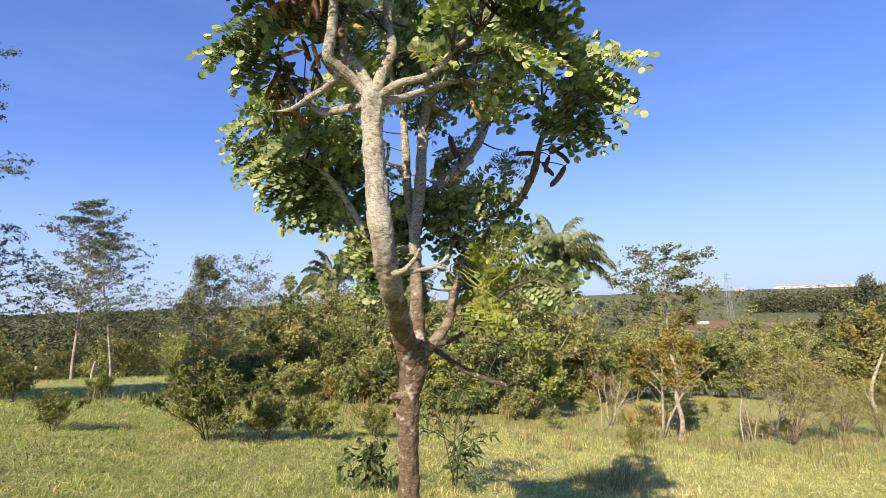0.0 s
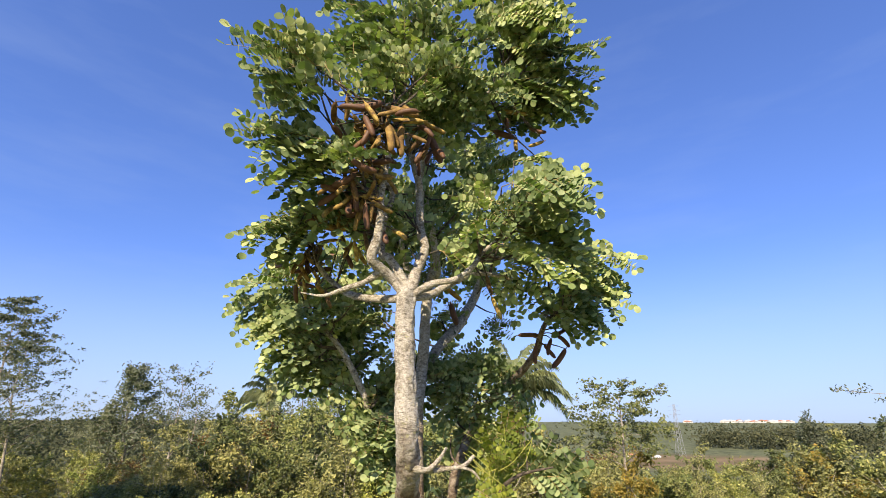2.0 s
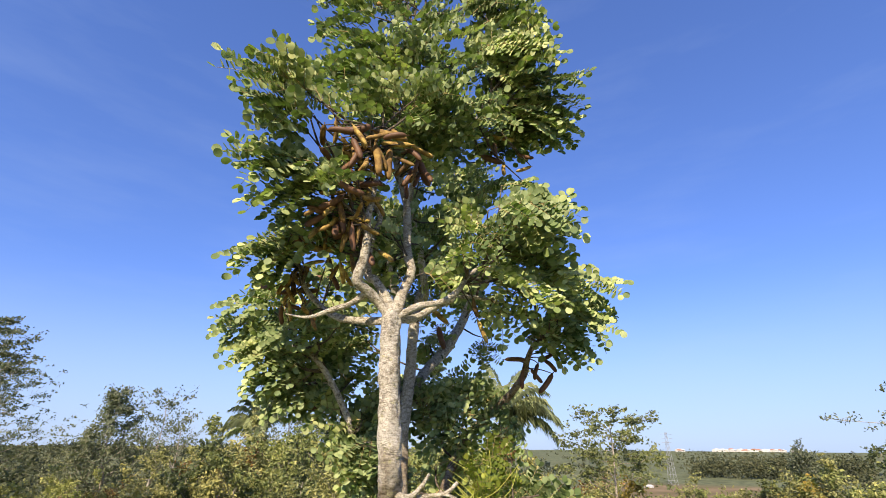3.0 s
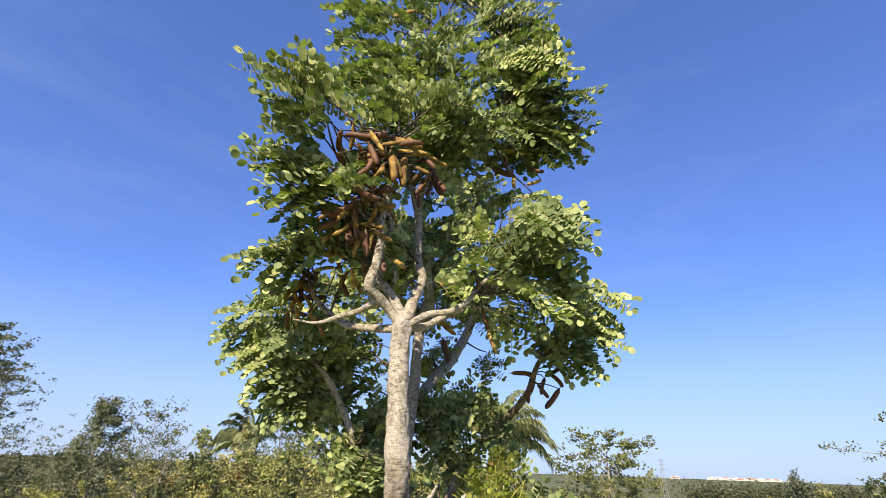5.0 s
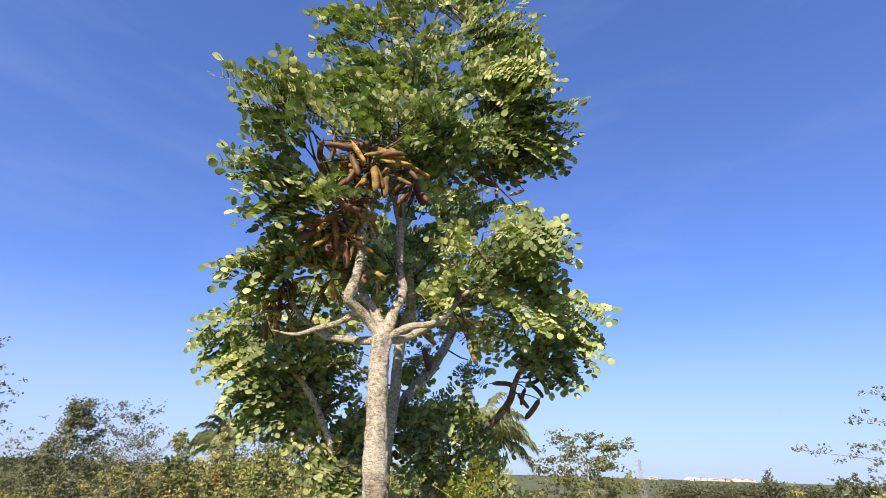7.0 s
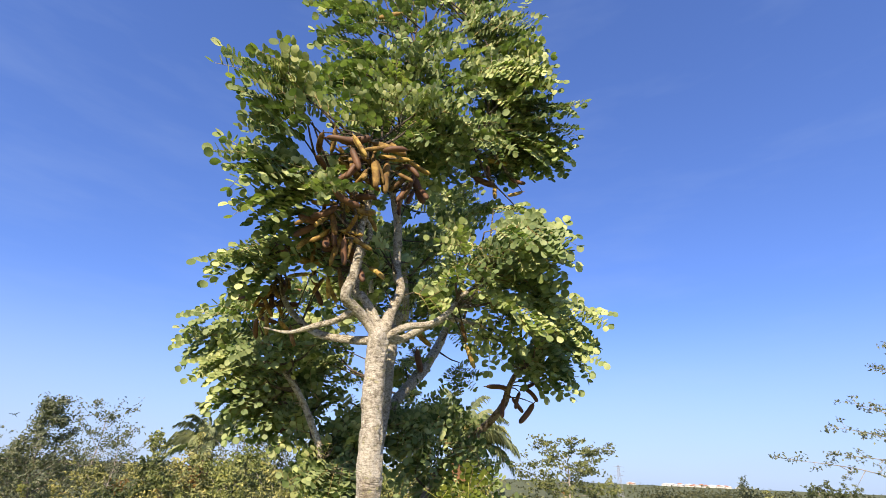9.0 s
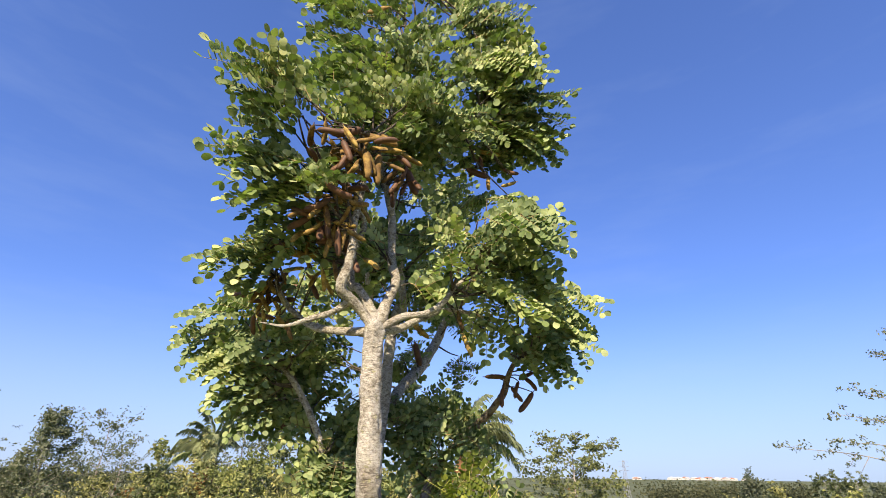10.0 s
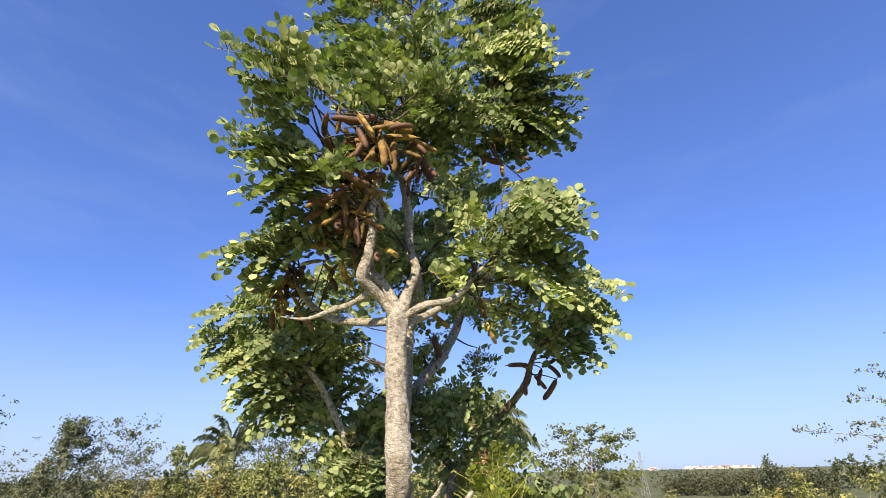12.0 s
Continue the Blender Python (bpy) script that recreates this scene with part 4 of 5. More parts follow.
    def hang(limb, a, b, roll, lift=0.42):
        """A leaf of about the length from a to b, out of the five that were grown."""
        ln = float(np.linalg.norm(np.subtract(b, a)))
        i = int(np.abs(np.array(lengths) - ln).argmin())
        part("leaf", leaves[i][int(r.integers(4))], limb, at=leaf_pose(a, b, roll, min(1.15, max(0.8, ln / lengths[i])), lift))

    for group, rows in SPRAYS.items():
        below = group.startswith("low")
        for a, b in rows:
            a, b = np.array(a), np.array(b)
            if group == "right_lower":
                a, b = a + np.array([0, 0, 0.05]), b + np.array([0, 0, 0.04])
            way = b - a
            ln = np.linalg.norm(way)
            if group == "left_middle":
                b = b + way * 0.05
            if group == "left_upper":
                b = b - way * 0.02
                if a[2] > 2.98:      # topmost shoots raised to fit the crown's outline as the camera sees it
                    a, b = a + np.array([0.0, 0.0, 0.05]), b + np.array([0.0, 0.0, 0.09])
                way = b - a
                ln = np.linalg.norm(way)
            foot = a if ln < 0.46 else b - way * 0.44 / ln
            limb = twig_to(foot, 0.003 if group.startswith("back") else 0.005)
            shaded = group.startswith("left")     # leaves laid flatter so this side looks darker from the camera
            hang(limb, foot, b, r.uniform(-22, 22), r.uniform(0.35, 0.9) if shaded else r.uniform(0.25, 0.75))
            # more leaves of the same shoot, deeper in the crown
            for k in range(1 if below or group in ("right_lower", "left_upper", "left_middle") else 2):
                back = np.array([r.normal() * 0.05, r.uniform(0.04, 0.30) if k else r.normal() * 0.06, r.normal() * 0.05])
                p = foot + back - way / ln * r.uniform(0.0, 0.12)
                q = p + way * min(1.0, 0.4 / ln) * r.uniform(0.65, 0.9) + r.normal(size=3) * 0.06
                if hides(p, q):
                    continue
                hang(limb, p, q, r.uniform(-50, 50), r.uniform(0.3, 0.85) if shaded else r.uniform(0.2, 0.7))
    # leaves along the upper limbs, inside the crown
    middle = np.array([-0.15, 1.9, 2.9])
    picks = [i for i, (p, q, n) in enumerate(limb_points) if p[2] > (2.85 if n.startswith("back") else 2.55) and q < 0.026 and not n.startswith("stub")]
    for k in range(120):
        p = pts[picks[int(r.integers(len(picks)))]]
        out = p - middle
        out[2] *= 0.5
        out = out / (np.linalg.norm(out) + 1e-6) + r.normal(size=3) * 0.75 + np.array([0, 0.3, 0])
        out[2] = out[2] * 0.6 + 0.12
        out /= np.linalg.norm(out)
        base = p + out * r.uniform(0.03, 0.12)
        tip = base + out * 0.24
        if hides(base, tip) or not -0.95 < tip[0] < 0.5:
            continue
        hang(twig_to(base, 0.004), base, tip, r.uniform(-45, 45))
    for k in range(6):
        base = np.array([0.02, 2.36, 1.66]) + r.normal(size=3) * np.array([0.08, 0.08, 0.05])
        part("leaf", young[k % 2], owners["side_branch"], "fresh yellow-green leaf", leaf_pose(base, base + np.array([r.uniform(-0.2, 0.3), r.uniform(-0.3, 0.1), r.uniform(-0.15, 0.12)]), r.uniform(-40, 40), r.uniform(0.6, 0.8)))
    # bare yellow shoots
    for k in range(22):
        a = np.array([0.04, 2.38, 1.60]) + r.normal(size=3) * np.array([0.06, 0.06, 0.03])
        d = np.array([r.normal() * 0.8, r.normal() * 0.5, 0.55 + 0.4 * r.random()])
        d /= np.linalg.norm(d)
        reach = r.uniform(0.12, 0.24)
        c = a + d * reach
        m = (a + c) / 2 + r.normal(size=3) * 0.026
        v, f = tube(smooth_path([(*a, 0.0024), (*m, 0.0019), (*c, 0.0012)], 3), 5)
        part("twig", mesh_of("twig", v, f, [YELLOW_TWIG], smooth=True), owners["side_branch"], "bare yellow-green shoot")
    shapes = [pod_mesh(k) for k in range(5)] + [pod_mesh(9 + k, True) for k in range(3)]
    stems = []
    for k, (a, b) in enumerate([p for rows in PODS.values() for p in rows]):
        a, b = Vector(a), Vector(b)
        if r.random() < 0.4:
            a, b = (a, b) if a.z > b.z else (b, a)
        me = shapes[5 + k % 3] if (a.y > 2.4 or r.random() < 0.25) else shapes[k % 5]
        part("pod", me, limb_near(a), at=leaf_pose(a, b, r.uniform(0, 360), max(0.09, (b - a).length) / 0.098))
        stems.append(np.array(a))
    # more pods behind and between them
    for k in range(110):
        a = stems[int(r.integers(28))] + r.normal(size=3) * np.array([0.04, 0.06, 0.035]) + np.array([0, 0.05, 0])
        d = r.normal(size=3) + np.array([0, 0, -0.7])
        d /= np.linalg.norm(d)
        part("pod", shapes[int(r.integers(8))], limb_near(a), at=leaf_pose(a, a + d, r.uniform(0, 360), r.uniform(0.85, 1.1)))
        stems.append(a)
    for a in stems:
        i = int((np.linalg.norm(pts - a, axis=1)).argmin())
        m = (pts[i] + a) / 2 + np.array([0, 0, 0.01])
        v, f = tube(smooth_path([(*pts[i], 0.004), (*m, 0.0032), (*a, 0.0024)], 3), 5)
        part("fruit_stalk", mesh_of("fruit_stalk", v, f, [TWIG], smooth=True), limb_near(a))


main_tree()

# ---- plants of the meadow and the scrub ----


def grow(r, tall, spread, stems=1, levels=3, thick=0.03, lean=0.15, first=0.3, kids=4, wave=0.12):
    """A branching skeleton: tapered paths of x, y, z, radius, and the points along the outer twigs."""
    paths, tips, owner = [], [], []

    def shoot(start, way, length, rad, level):
        n = 5
        p, d, rows = np.array(start), np.array(way), []
        for i in range(n):
            rows.append((*p, rad * (1 - 0.68 * i / (n - 1))))
            d = d + r.normal(size=3) * wave + np.array([0, 0, 0.06 if level else 0.02])
            d /= np.linalg.norm(d)
            p = p + d * length / (n - 1)
        paths.append(np.array(rows))
        owner.append(stem)
        if level >= levels - 1:
            tips.extend([np.array(q[:3]) for q in rows[1:]])
            return
        if level == levels - 2:
            tips.append(np.array(rows[-1][:3]))
        for k in range(kids):
            s = first + (1 - first) * (k + r.uniform(0.2, 0.9)) / kids if level == 0 else r.uniform(0.25, 1.0)
            i = min(n - 2, int(s * (n - 1)))
            f = s * (n - 1) - i
            q = np.array(rows[i][:3]) * (1 - f) + np.array(rows[i + 1][:3]) * f
            a = r.uniform(0, 2 * math.pi)
            side = np.array([math.cos(a), math.sin(a), r.uniform(0.1, 0.9)])
            w = d * 0.35 + side * spread
            w /= np.linalg.norm(w)
            shoot(q, w, length * r.uniform(0.38, 0.62) * (1.15 - 0.4 * s), rad * (1 - 0.6 * s) * 0.62, level + 1)

    for stem in range(stems):
        a = r.uniform(0, 2 * math.pi)
        out = np.array([math.cos(a), math.sin(a), 0]) * (lean if stems == 1 else max(lean, 0.3))
        shoot(np.array([0, 0, -0.05]) + out * 0.12, np.array([out[0], out[1], 1.0]) / math.sqrt(1 + out @ out), tall * r.uniform(0.8, 1.05) * 0.72, thick * r.uniform(0.7, 1.1), 0)
    return [[p for p, o in zip(paths, owner) if o == k] for k in range(stems)], tips


def plant(name, seed, label, category, leaf, wood, tall, spread=0.9, stems=1, levels=3, thick=0.03, leaf_len=0.12, leaf_wid=0.06, per=8, clump=0.3,
          first=0.3, kids=4, up=0.0, lean=0.15, droop=0.0, wave=0.12, group="", sides=5, fine=1):
    """A tree or a shrub: woody stems and a crown of many leaves in uneven clumps round its twigs."""
    r = np.random.default_rng(seed)
    ob = thing(name, label, category, group=group)
    paths, tips = grow(r, tall, spread, stems, levels, thick, lean, first, kids, wave)
    for some in paths:
        v, f = tubes([p for p in some if p[0, 3] > 0.2 * thick], sides)
        w, g = tubes([p[::2] for i, p in enumerate(some) if p[0, 3] <= 0.2 * thick and i % fine == 0], 3)
        f = f + [tuple(i + len(v) for i in q) for q in g]
        v = v + w
        part("trunk" if stems == 1 else "stem", mesh_of("stem", v, f, [wood], smooth=True), ob)
    if per and leaf:
        tips = np.array(tips)
        tips = tips[r.random(len(tips)) > 0.25]
        c = np.repeat(tips, per, axis=0)
        c = c + r.normal(size=c.shape) * clump * np.array([1, 1, 0.75]) * r.uniform(0.35, 1.0, (len(c), 1))
        c[:, 2] = np.maximum(c[:, 2] - droop * r.random(len(c)), 0.03)
        v, f = blades(c, leaf_len, leaf_wid, r, up)
        part("crown", mesh_of("crown", v, f, [leaf]), ob)
    return ob


def airy_tree(name, seed, label, leaf, wood, tall, start, profile, boughs, leaf_len, leaf_wid, per, clump, thick=0.12, rise=0.35, flat=0.3, group=""):
    """A tree of one wavy trunk, boughs whose reach follows a profile over its height, and level sprays of small leaves along their twigs."""
    r = np.random.default_rng(seed)
    ob = thing(name, label, "tree", group=group)
    steps = np.linspace(0, 1, 9)
    lean = r.normal(size=(9, 2)).cumsum(0) * 0.012 * tall
    lean -= lean[0]
    trunk = np.array([(lean[i, 0], lean[i, 1], q * tall - 0.1, thick * (1.05 - 0.92 * q)) for i, q in enumerate(steps)])
    v, f = tube(smooth_path(trunk, 4), 8, 0.08)
    part("trunk", mesh_of("trunk", v, f, [wood], smooth=True), ob)
    heights, reaches = zip(*profile)
    spots = []
    for k in range(boughs):
        q = start + (1 - start) * (k + r.random()) / boughs
        root = np.array([np.interp(q, steps, trunk[:, c]) for c in range(3)])
        reach = float(np.interp(q, heights, reaches)) * r.uniform(0.6, 1.12)
        a = k * 2.4 + r.normal() * 0.4
        up = rise * r.uniform(0.2, 1.9)
        out = np.array([math.cos(a), math.sin(a), 0.0])
        mid = root + out * reach * 0.5 + np.array([0, 0, reach * up * 0.62]) + r.normal(size=3) * 0.05 * reach
        end = root + out * reach + np.array([0, 0, reach * up])
        rad = thick * 0.34 * (1.15 - q)
        line = smooth_path([(*root, rad), (*mid, rad * 0.6), (*end, rad * 0.2)], 4)
        paths = [line]
        for _ in range(7):
            i = int(r.integers(2, len(line)))
            b = a + r.choice([-1, 1]) * r.uniform(0.4, 1.2)
            p = line[i, :3]
            e = p + np.array([math.cos(b), math.sin(b), up * 0.7 + r.normal() * 0.45]) * reach * r.uniform(0.2, 0.48)
            paths.append(np.array([(*p, rad * 0.3), (*((p + e) / 2 + r.normal(size=3) * 0.02 * reach), rad * 0.22), (*e, rad * 0.1)]))
            spots += [p * (1 - u) + e * u for u in (0.6, 1.0)]
        spots += [line[-1, :3], line[-3, :3], line[-5, :3]]
        v, f = tubes(paths, 4)
        part("limb", mesh_of("limb", v, f, [wood], smooth=True), ob)
    spots = np.array(spots)
    spots = spots[r.random(len(spots)) > 0.15]
    c = np.repeat(spots, per, axis=0)
    c = c + r.normal(size=c.shape) * clump * np.array([1, 1, flat]) * r.uniform(0.4, 1.1, (len(c), 1))
    v, f = blades(c, leaf_len, leaf_wid, r)
    part("crown", mesh_of("crown", v, f, [leaf]), ob)
    return ob


def bough_tree(name, seed, label, leaf, wood, foot, tips, thick, leaf_len, leaf_wid):
    """A tree with long outstretched boughs that end at given tips, thinly set with hanging sprays of leaves."""
    r = np.random.default_rng(seed)
    x, y = foot
    z = height(x, y)
    tall = max(t[2] for t in tips) - z + 0.6
    ob = thing(name, label, "tree")
    trunk = smooth_path([(x, y, z - 0.1, thick), (x + 0.1, y, z + tall * 0.35, thick * 0.8), (x - 0.1, y + 0.1, z + tall * 0.7, thick * 0.45), (x, y, z + tall, thick * 0.1)], 6)
    v, f = tube(trunk, 9, 0.1)
    part("trunk", mesh_of("trunk", v, f, [wood], smooth=True), ob)
    # seen boughs, placed from the camera's view, and more only on the far side
    ends = [np.array(t) for t in tips]
    for k in range(40):
        a, q = r.uniform(0, 2 * math.pi), r.uniform(0.3, 1.0)
        away = abs(math.atan2(math.sin(a - math.atan2(-y, -x)), math.cos(a - math.atan2(-y, -x))))
        if away > 1.5:
            ends.append(np.array([x, y, z + tall * q]) + np.array([math.cos(a), math.sin(a), 0.1]) * tall * 0.36 * (1.25 - q) * r.uniform(0.6, 1.1))
    spots = []
    for end in ends:
        span = math.hypot(end[0] - x, end[1] - y)
        at = min(max(end[2] - 0.22 * span - z, 0.15 * tall), 0.93 * tall)
        root = trunk[int(np.abs(trunk[:, 2] - z - at).argmin()), :3]
        mid = root * 0.5 + end * 0.5 + np.array([0, 0, 0.05 * span])
        line = smooth_path([(*root, thick * 0.26), (*mid, thick * 0.14), (*end, thick * 0.04)], 8)
        paths = [line]
        for i in range(6, len(line)):
            e = line[i, :3] + r.normal(size=3) * np.array([0.3, 0.3, 0.2]) * (0.4 + 1.2 * (1 - i / len(line)))
            paths.append(np.array([line[i], (*e, thick * 0.03)]))
            spots.append(e)
            if i % 2 == 0:
                spots.append(line[i, :3])
        v, f = tubes(paths, 4)
        part("limb", mesh_of("limb", v, f, [wood], smooth=True), ob)
    c = np.repeat(np.array(spots), 10, axis=0)
    c = c + r.normal(size=c.shape) * np.array([0.07, 0.07, 0.045])
    v, f = blades(c, leaf_len, leaf_wid, r, 0.4)
    part("crown", mesh_of("crown", v, f, [leaf]), ob)
    return ob


def palm(name, seed, label, trunk_h, reach, fronds=22, dead=8):
    """A feather palm: ringed trunk, arching fronds of many leaflets, a skirt of dead ones."""
    r = np.random.default_rng(seed)
    ob = thing(name, label, "palm tree", group="palms in the scrub")
    v, f = tube([(0.05 * math.sin(z), 0, z * trunk_h - 0.1, 0.17 + 0.025 * (i % 2) - 0.03 * z) for i, z in enumerate(np.linspace(0, 1, 26))], 10, 0.05)
    part("trunk", mesh_of("trunk", v, f, [PALE_BARK], smooth=True), ob)
    for k in range(fronds + dead):
        browned = k >= fronds
        a = r.uniform(0, 2 * math.pi)
        rise = 1.45 - 1.2 * r.random() if not browned else r.uniform(-1.4, -0.9)
        length = reach * r.uniform(0.8, 1.1) * (0.5 if browned else 1)
        d = np.array([math.cos(a) * math.cos(rise), math.sin(a) * math.cos(rise), math.sin(rise)])
        p, rows = np.array([0, 0, trunk_h]), []
        n = 14
        for i in range(n):
            rows.append((*p, 0.022 * (1.05 - i / n)))
            d = d + np.array([0, 0, -0.03 - 0.021 * i if not browned else -0.1])
            d /= np.linalg.norm(d)
            p = p + d * length / n
        rows = np.array(rows)
        v, f = tube(rows, 4)
        verts, faces = list(v), list(f)
        flat = np.cross(rows[4, :3] - rows[0, :3], (0, 0, 1))
        flat /= np.linalg.norm(flat) + 1e-9
        for i in np.linspace(1.2, n - 1.05, 52):
            j = int(i)
            q = rows[j, :3] * (1 - i + j) + rows[j + 1, :3] * (i - j)
            t = rows[j + 1, :3] - rows[j, :3]
            t /= np.linalg.norm(t)
            ll = reach * 0.15 * (math.sin(math.pi * min(1, 0.12 + 0.88 * i / n)) ** 0.6) * r.uniform(0.8, 1.1)
            for way in (-1, 1):
                w = flat * way * 0.75 + t * r.uniform(0.4, 0.8) + np.array([0, 0, r.uniform(-0.6, 0.3)])
                w /= np.linalg.norm(w)
                s = np.cross(w, r.normal(size=3))
                s /= np.linalg.norm(s)
                o = len(verts)
                m = q + w * ll * 0.55
                e = q + w * ll + np.array([0, 0, -0.7 * ll])
                verts += [q, m + s * 0.0048, e, m - s * 0.0048]
                faces += [(o, o + 1, o + 2), (o, o + 2, o + 3)]
        part("dead_frond" if browned else "frond", mesh_of("frond", np.array(verts), faces, [FROND_DEAD if browned else FROND]), ob, "dry brown hanging frond" if browned else "")
    return ob


def place(ob, x, y, turn=0.0, size=1.0, sink=0.05):
    ob.matrix_basis = on_ground(x, y, turn, size, sink)
    return ob


def again(ob, x, y, turn=0.0, size=1.0, sink=0.05):
    # the first one was placed with a scale of its own: take that out before the copy is made
    keep = ob.matrix_basis.copy()
    ob.matrix_basis = Matrix.Identity(4)
    twin = copy_thing(ob, on_ground(x, y, turn, size, sink))
    ob.matrix_basis = keep
    return twin


# scrub behind the meadow: several kinds, each repeated
KINDS = [
    ("shrub", 1, "dense green scrub shrub at the edge of the meadow", SCRUB_GREEN, DEAD_WOOD, 7.4, dict(spread=1.0, stems=4, per=11, clump=0.24, leaf_len=0.26, leaf_wid=0.14, kids=5, thick=0.05, first=0.02, fine=2, sides=4)),
    ("shrub", 2, "olive-green shrub with thin dry stems", SCRUB_OLIVE, DEAD_WOOD, 7.6, dict(spread=0.9, stems=5, per=11, clump=0.23, leaf_len=0.23, leaf_wid=0.13, kids=5, thick=0.045, first=0.02, fine=2, sides=4)),
    ("shrub", 3, "dark green rounded shrub in the scrub belt", SCRUB_DARK, PALE_BARK, 7.6, dict(spread=1.1, stems=3, per=12, clump=0.25, leaf_len=0.26, leaf_wid=0.15, kids=5, thick=0.06, first=0.02, fine=2, sides=4)),
    ("shrub", 4, "yellowing shrub with sparse leaves", SCRUB_YELLOW, DEAD_WOOD, 7.0, dict(spread=0.9, stems=4, per=5, clump=0.36, leaf_len=0.24, leaf_wid=0.15, kids=5, thick=0.045, first=0.02, fine=2, sides=4)),
    ("shrub", 5, "bright green leafy shrub in full sun", SCRUB_BRIGHT, PALE_BARK, 6.4, dict(spread=1.0, stems=4, per=11, clump=0.24, leaf_len=0.26, leaf_wid=0.15, kids=5, thick=0.05, first=0.02, fine=2, sides=4)),
    ("shrub", 6, "brownish half-dry shrub with grey twigs", SCRUB_RUST, DEAD_WOOD, 6.2, dict(spread=0.8, stems=5, per=3, clump=0.35, leaf_len=0.23, leaf_wid=0.12, kids=6, thick=0.04, first=0.02, fine=2, sides=4)),
]
shrubs = []
for name, seed, label, leaf, wood, tall, more in KINDS:
    shrubs.append(plant(name, seed, label, "shrub", leaf, wood, tall, group="scrub belt", **more))
first_use = [True] * len(shrubs)


def put_shrub(k, x, y, size, sink=0.35):
    turn = rng.uniform(0, 6.28)
    if first_use[k]:
        first_use[k] = False
        place(shrubs[k], x, y, turn, size, sink)
    else:
        again(shrubs[k], x, y, turn, size, sink)


belt = np.random.default_rng(21)
# the belt: bearing from the start (x over y), nearest distance, height of its tops
for u in np.arange(-0.66, 0.34, 0.041):
    back = 6.5 if u > 0.10 else 0
    for row in range(3):
        y = (23.5 if u > -0.5 else 26) + row * 4.2 + belt.uniform(-1.2, 1.2) + 5 * max(0, u) + back
        x = (u + belt.uniform(-0.02, 0.02)) * y
        k = int(belt.choice(6, p=[0.30, 0.36, 0.10, 0.05, 0.10, 0.09]))
        put_shrub(k, x, y, belt.uniform(0.5, 1.12) * (0.8 + 0.16 * row) * (1.1 if -0.36 < u < -0.08 and row else 1) * (1.05 if u > -0.2 else 0.85 if u > -0.45 else 0.6))
# lower belt on the falling side
for u in np.arange(0.36, 1.12, 0.038):
    for row in range(3):
        y = 37 + row * 6.5 + belt.uniform(-1.5, 1.5) - 9 * max(0, u - 0.45)
        x = (u + belt.uniform(-0.02, 0.02)) * y
        k = int(belt.choice(6, p=[0.30, 0.14, 0.12, 0.08, 0.35, 0.01]))
        put_shrub(k, x, y, belt.uniform(0.85, 1.2) * (0.8 if u < 0.62 else 0.98))
# behind the left meadow
for u in np.arange(-1.3, -0.62, 0.07):
    y = 39 + belt.uniform(-2, 6)
    put_shrub(int(belt.choice(6, p=[0.2, 0.3, 0.2, 0.1, 0.05, 0.15])), u * y, y, belt.uniform(0.7, 1.0))
put_shrub(1, 4.3, 30.8, 0.9)
put_shrub(0, 6.4, 31.4, 0.8)
put_shrub(4, 5.1, 32.4, 1.0)
# low growth along the foot of the belt
small = []
for seed, label, leaf, per in ((11, "low olive-green bush at the foot of the scrub", SCRUB_OLIVE, 4), (12, "low green bush at the foot of the scrub", SCRUB_GREEN, 5),
                               (13, "low half-dry yellowish bush with bare twigs", SCRUB_YELLOW, 2), (14, "low bright green bush in full sun", SCRUB_BRIGHT, 4)):
    small.append(plant("low_bush", seed, label, "bush", leaf, DEAD_WOOD, 1.9, spread=0.9, stems=4, levels=3, per=per, clump=0.13, leaf_len=0.13, leaf_wid=0.07, kids=5, thick=0.02,
                       first=0.05, group="low growth before the scrub", sides=3, fine=2))
used = set()


def put_small(k, x, y, size):
    turn = belt.uniform(0, 6.28)
    if k in used:
        again(small[k], x, y, turn, size, 0.04)
    else:
        used.add(k)
        place(small[k], x, y, turn, size, 0.04)


for u in np.arange(-0.62, 0.10, 0.018):
    y = (22.0 if u > -0.5 else 25) + belt.uniform(-1.6, 1.4)
    put_small(int(belt.choice(4, p=[0.4, 0.3, 0.15, 0.15])), u * y, y, belt.uniform(0.6, 1.25))
for u in np.arange(0.10, 0.66, 0.036):
    y = belt.uniform(19, 31)
    put_small(int(belt.choice(4, p=[0.3, 0.25, 0.25, 0.2])), u * y, y, belt.uniform(0.3, 0.7))

# trees that rise above it
gum = airy_tree("slender_tree", 31, "slender grey-green tree with thin pale trunk and airy layered crown", GUM, PALE_BARK, 14.6, 0.28,
                [(0.28, 2.2), (0.42, 4.4), (0.6, 3.4), (0.78, 2.9), (0.86, 1.4), (1.0, 0.5)], 48, 0.26, 0.12, 8, 0.24, 0.13, 0.4, 0.42, "slender trees by the meadow")
place(gum, -31.9, 36, 0.4, 1.0)
again(gum, -29.0, 36.4, 3.4, 0.82)
again(gum, -33.9, 52.0, 1.4, 0.70)
column = airy_tree("tree", 32, "dark green tree with a dense narrow crown above the scrub", GUM, PALE_BARK, 9.6, 0.2,
                   [(0.2, 2.1), (0.45, 2.5), (0.7, 1.5), (1.0, 0.5)], 52, 0.22, 0.13, 9, 0.24, 0.12, 0.6, 0.8, "trees above the scrub")
place(column, -22.3, 38.2, 0.2, 1.0)
again(column, -24.4, 39.0, 2.0, 0.72)
again(column, 34.0, 33.0, 1.7, 0.86)
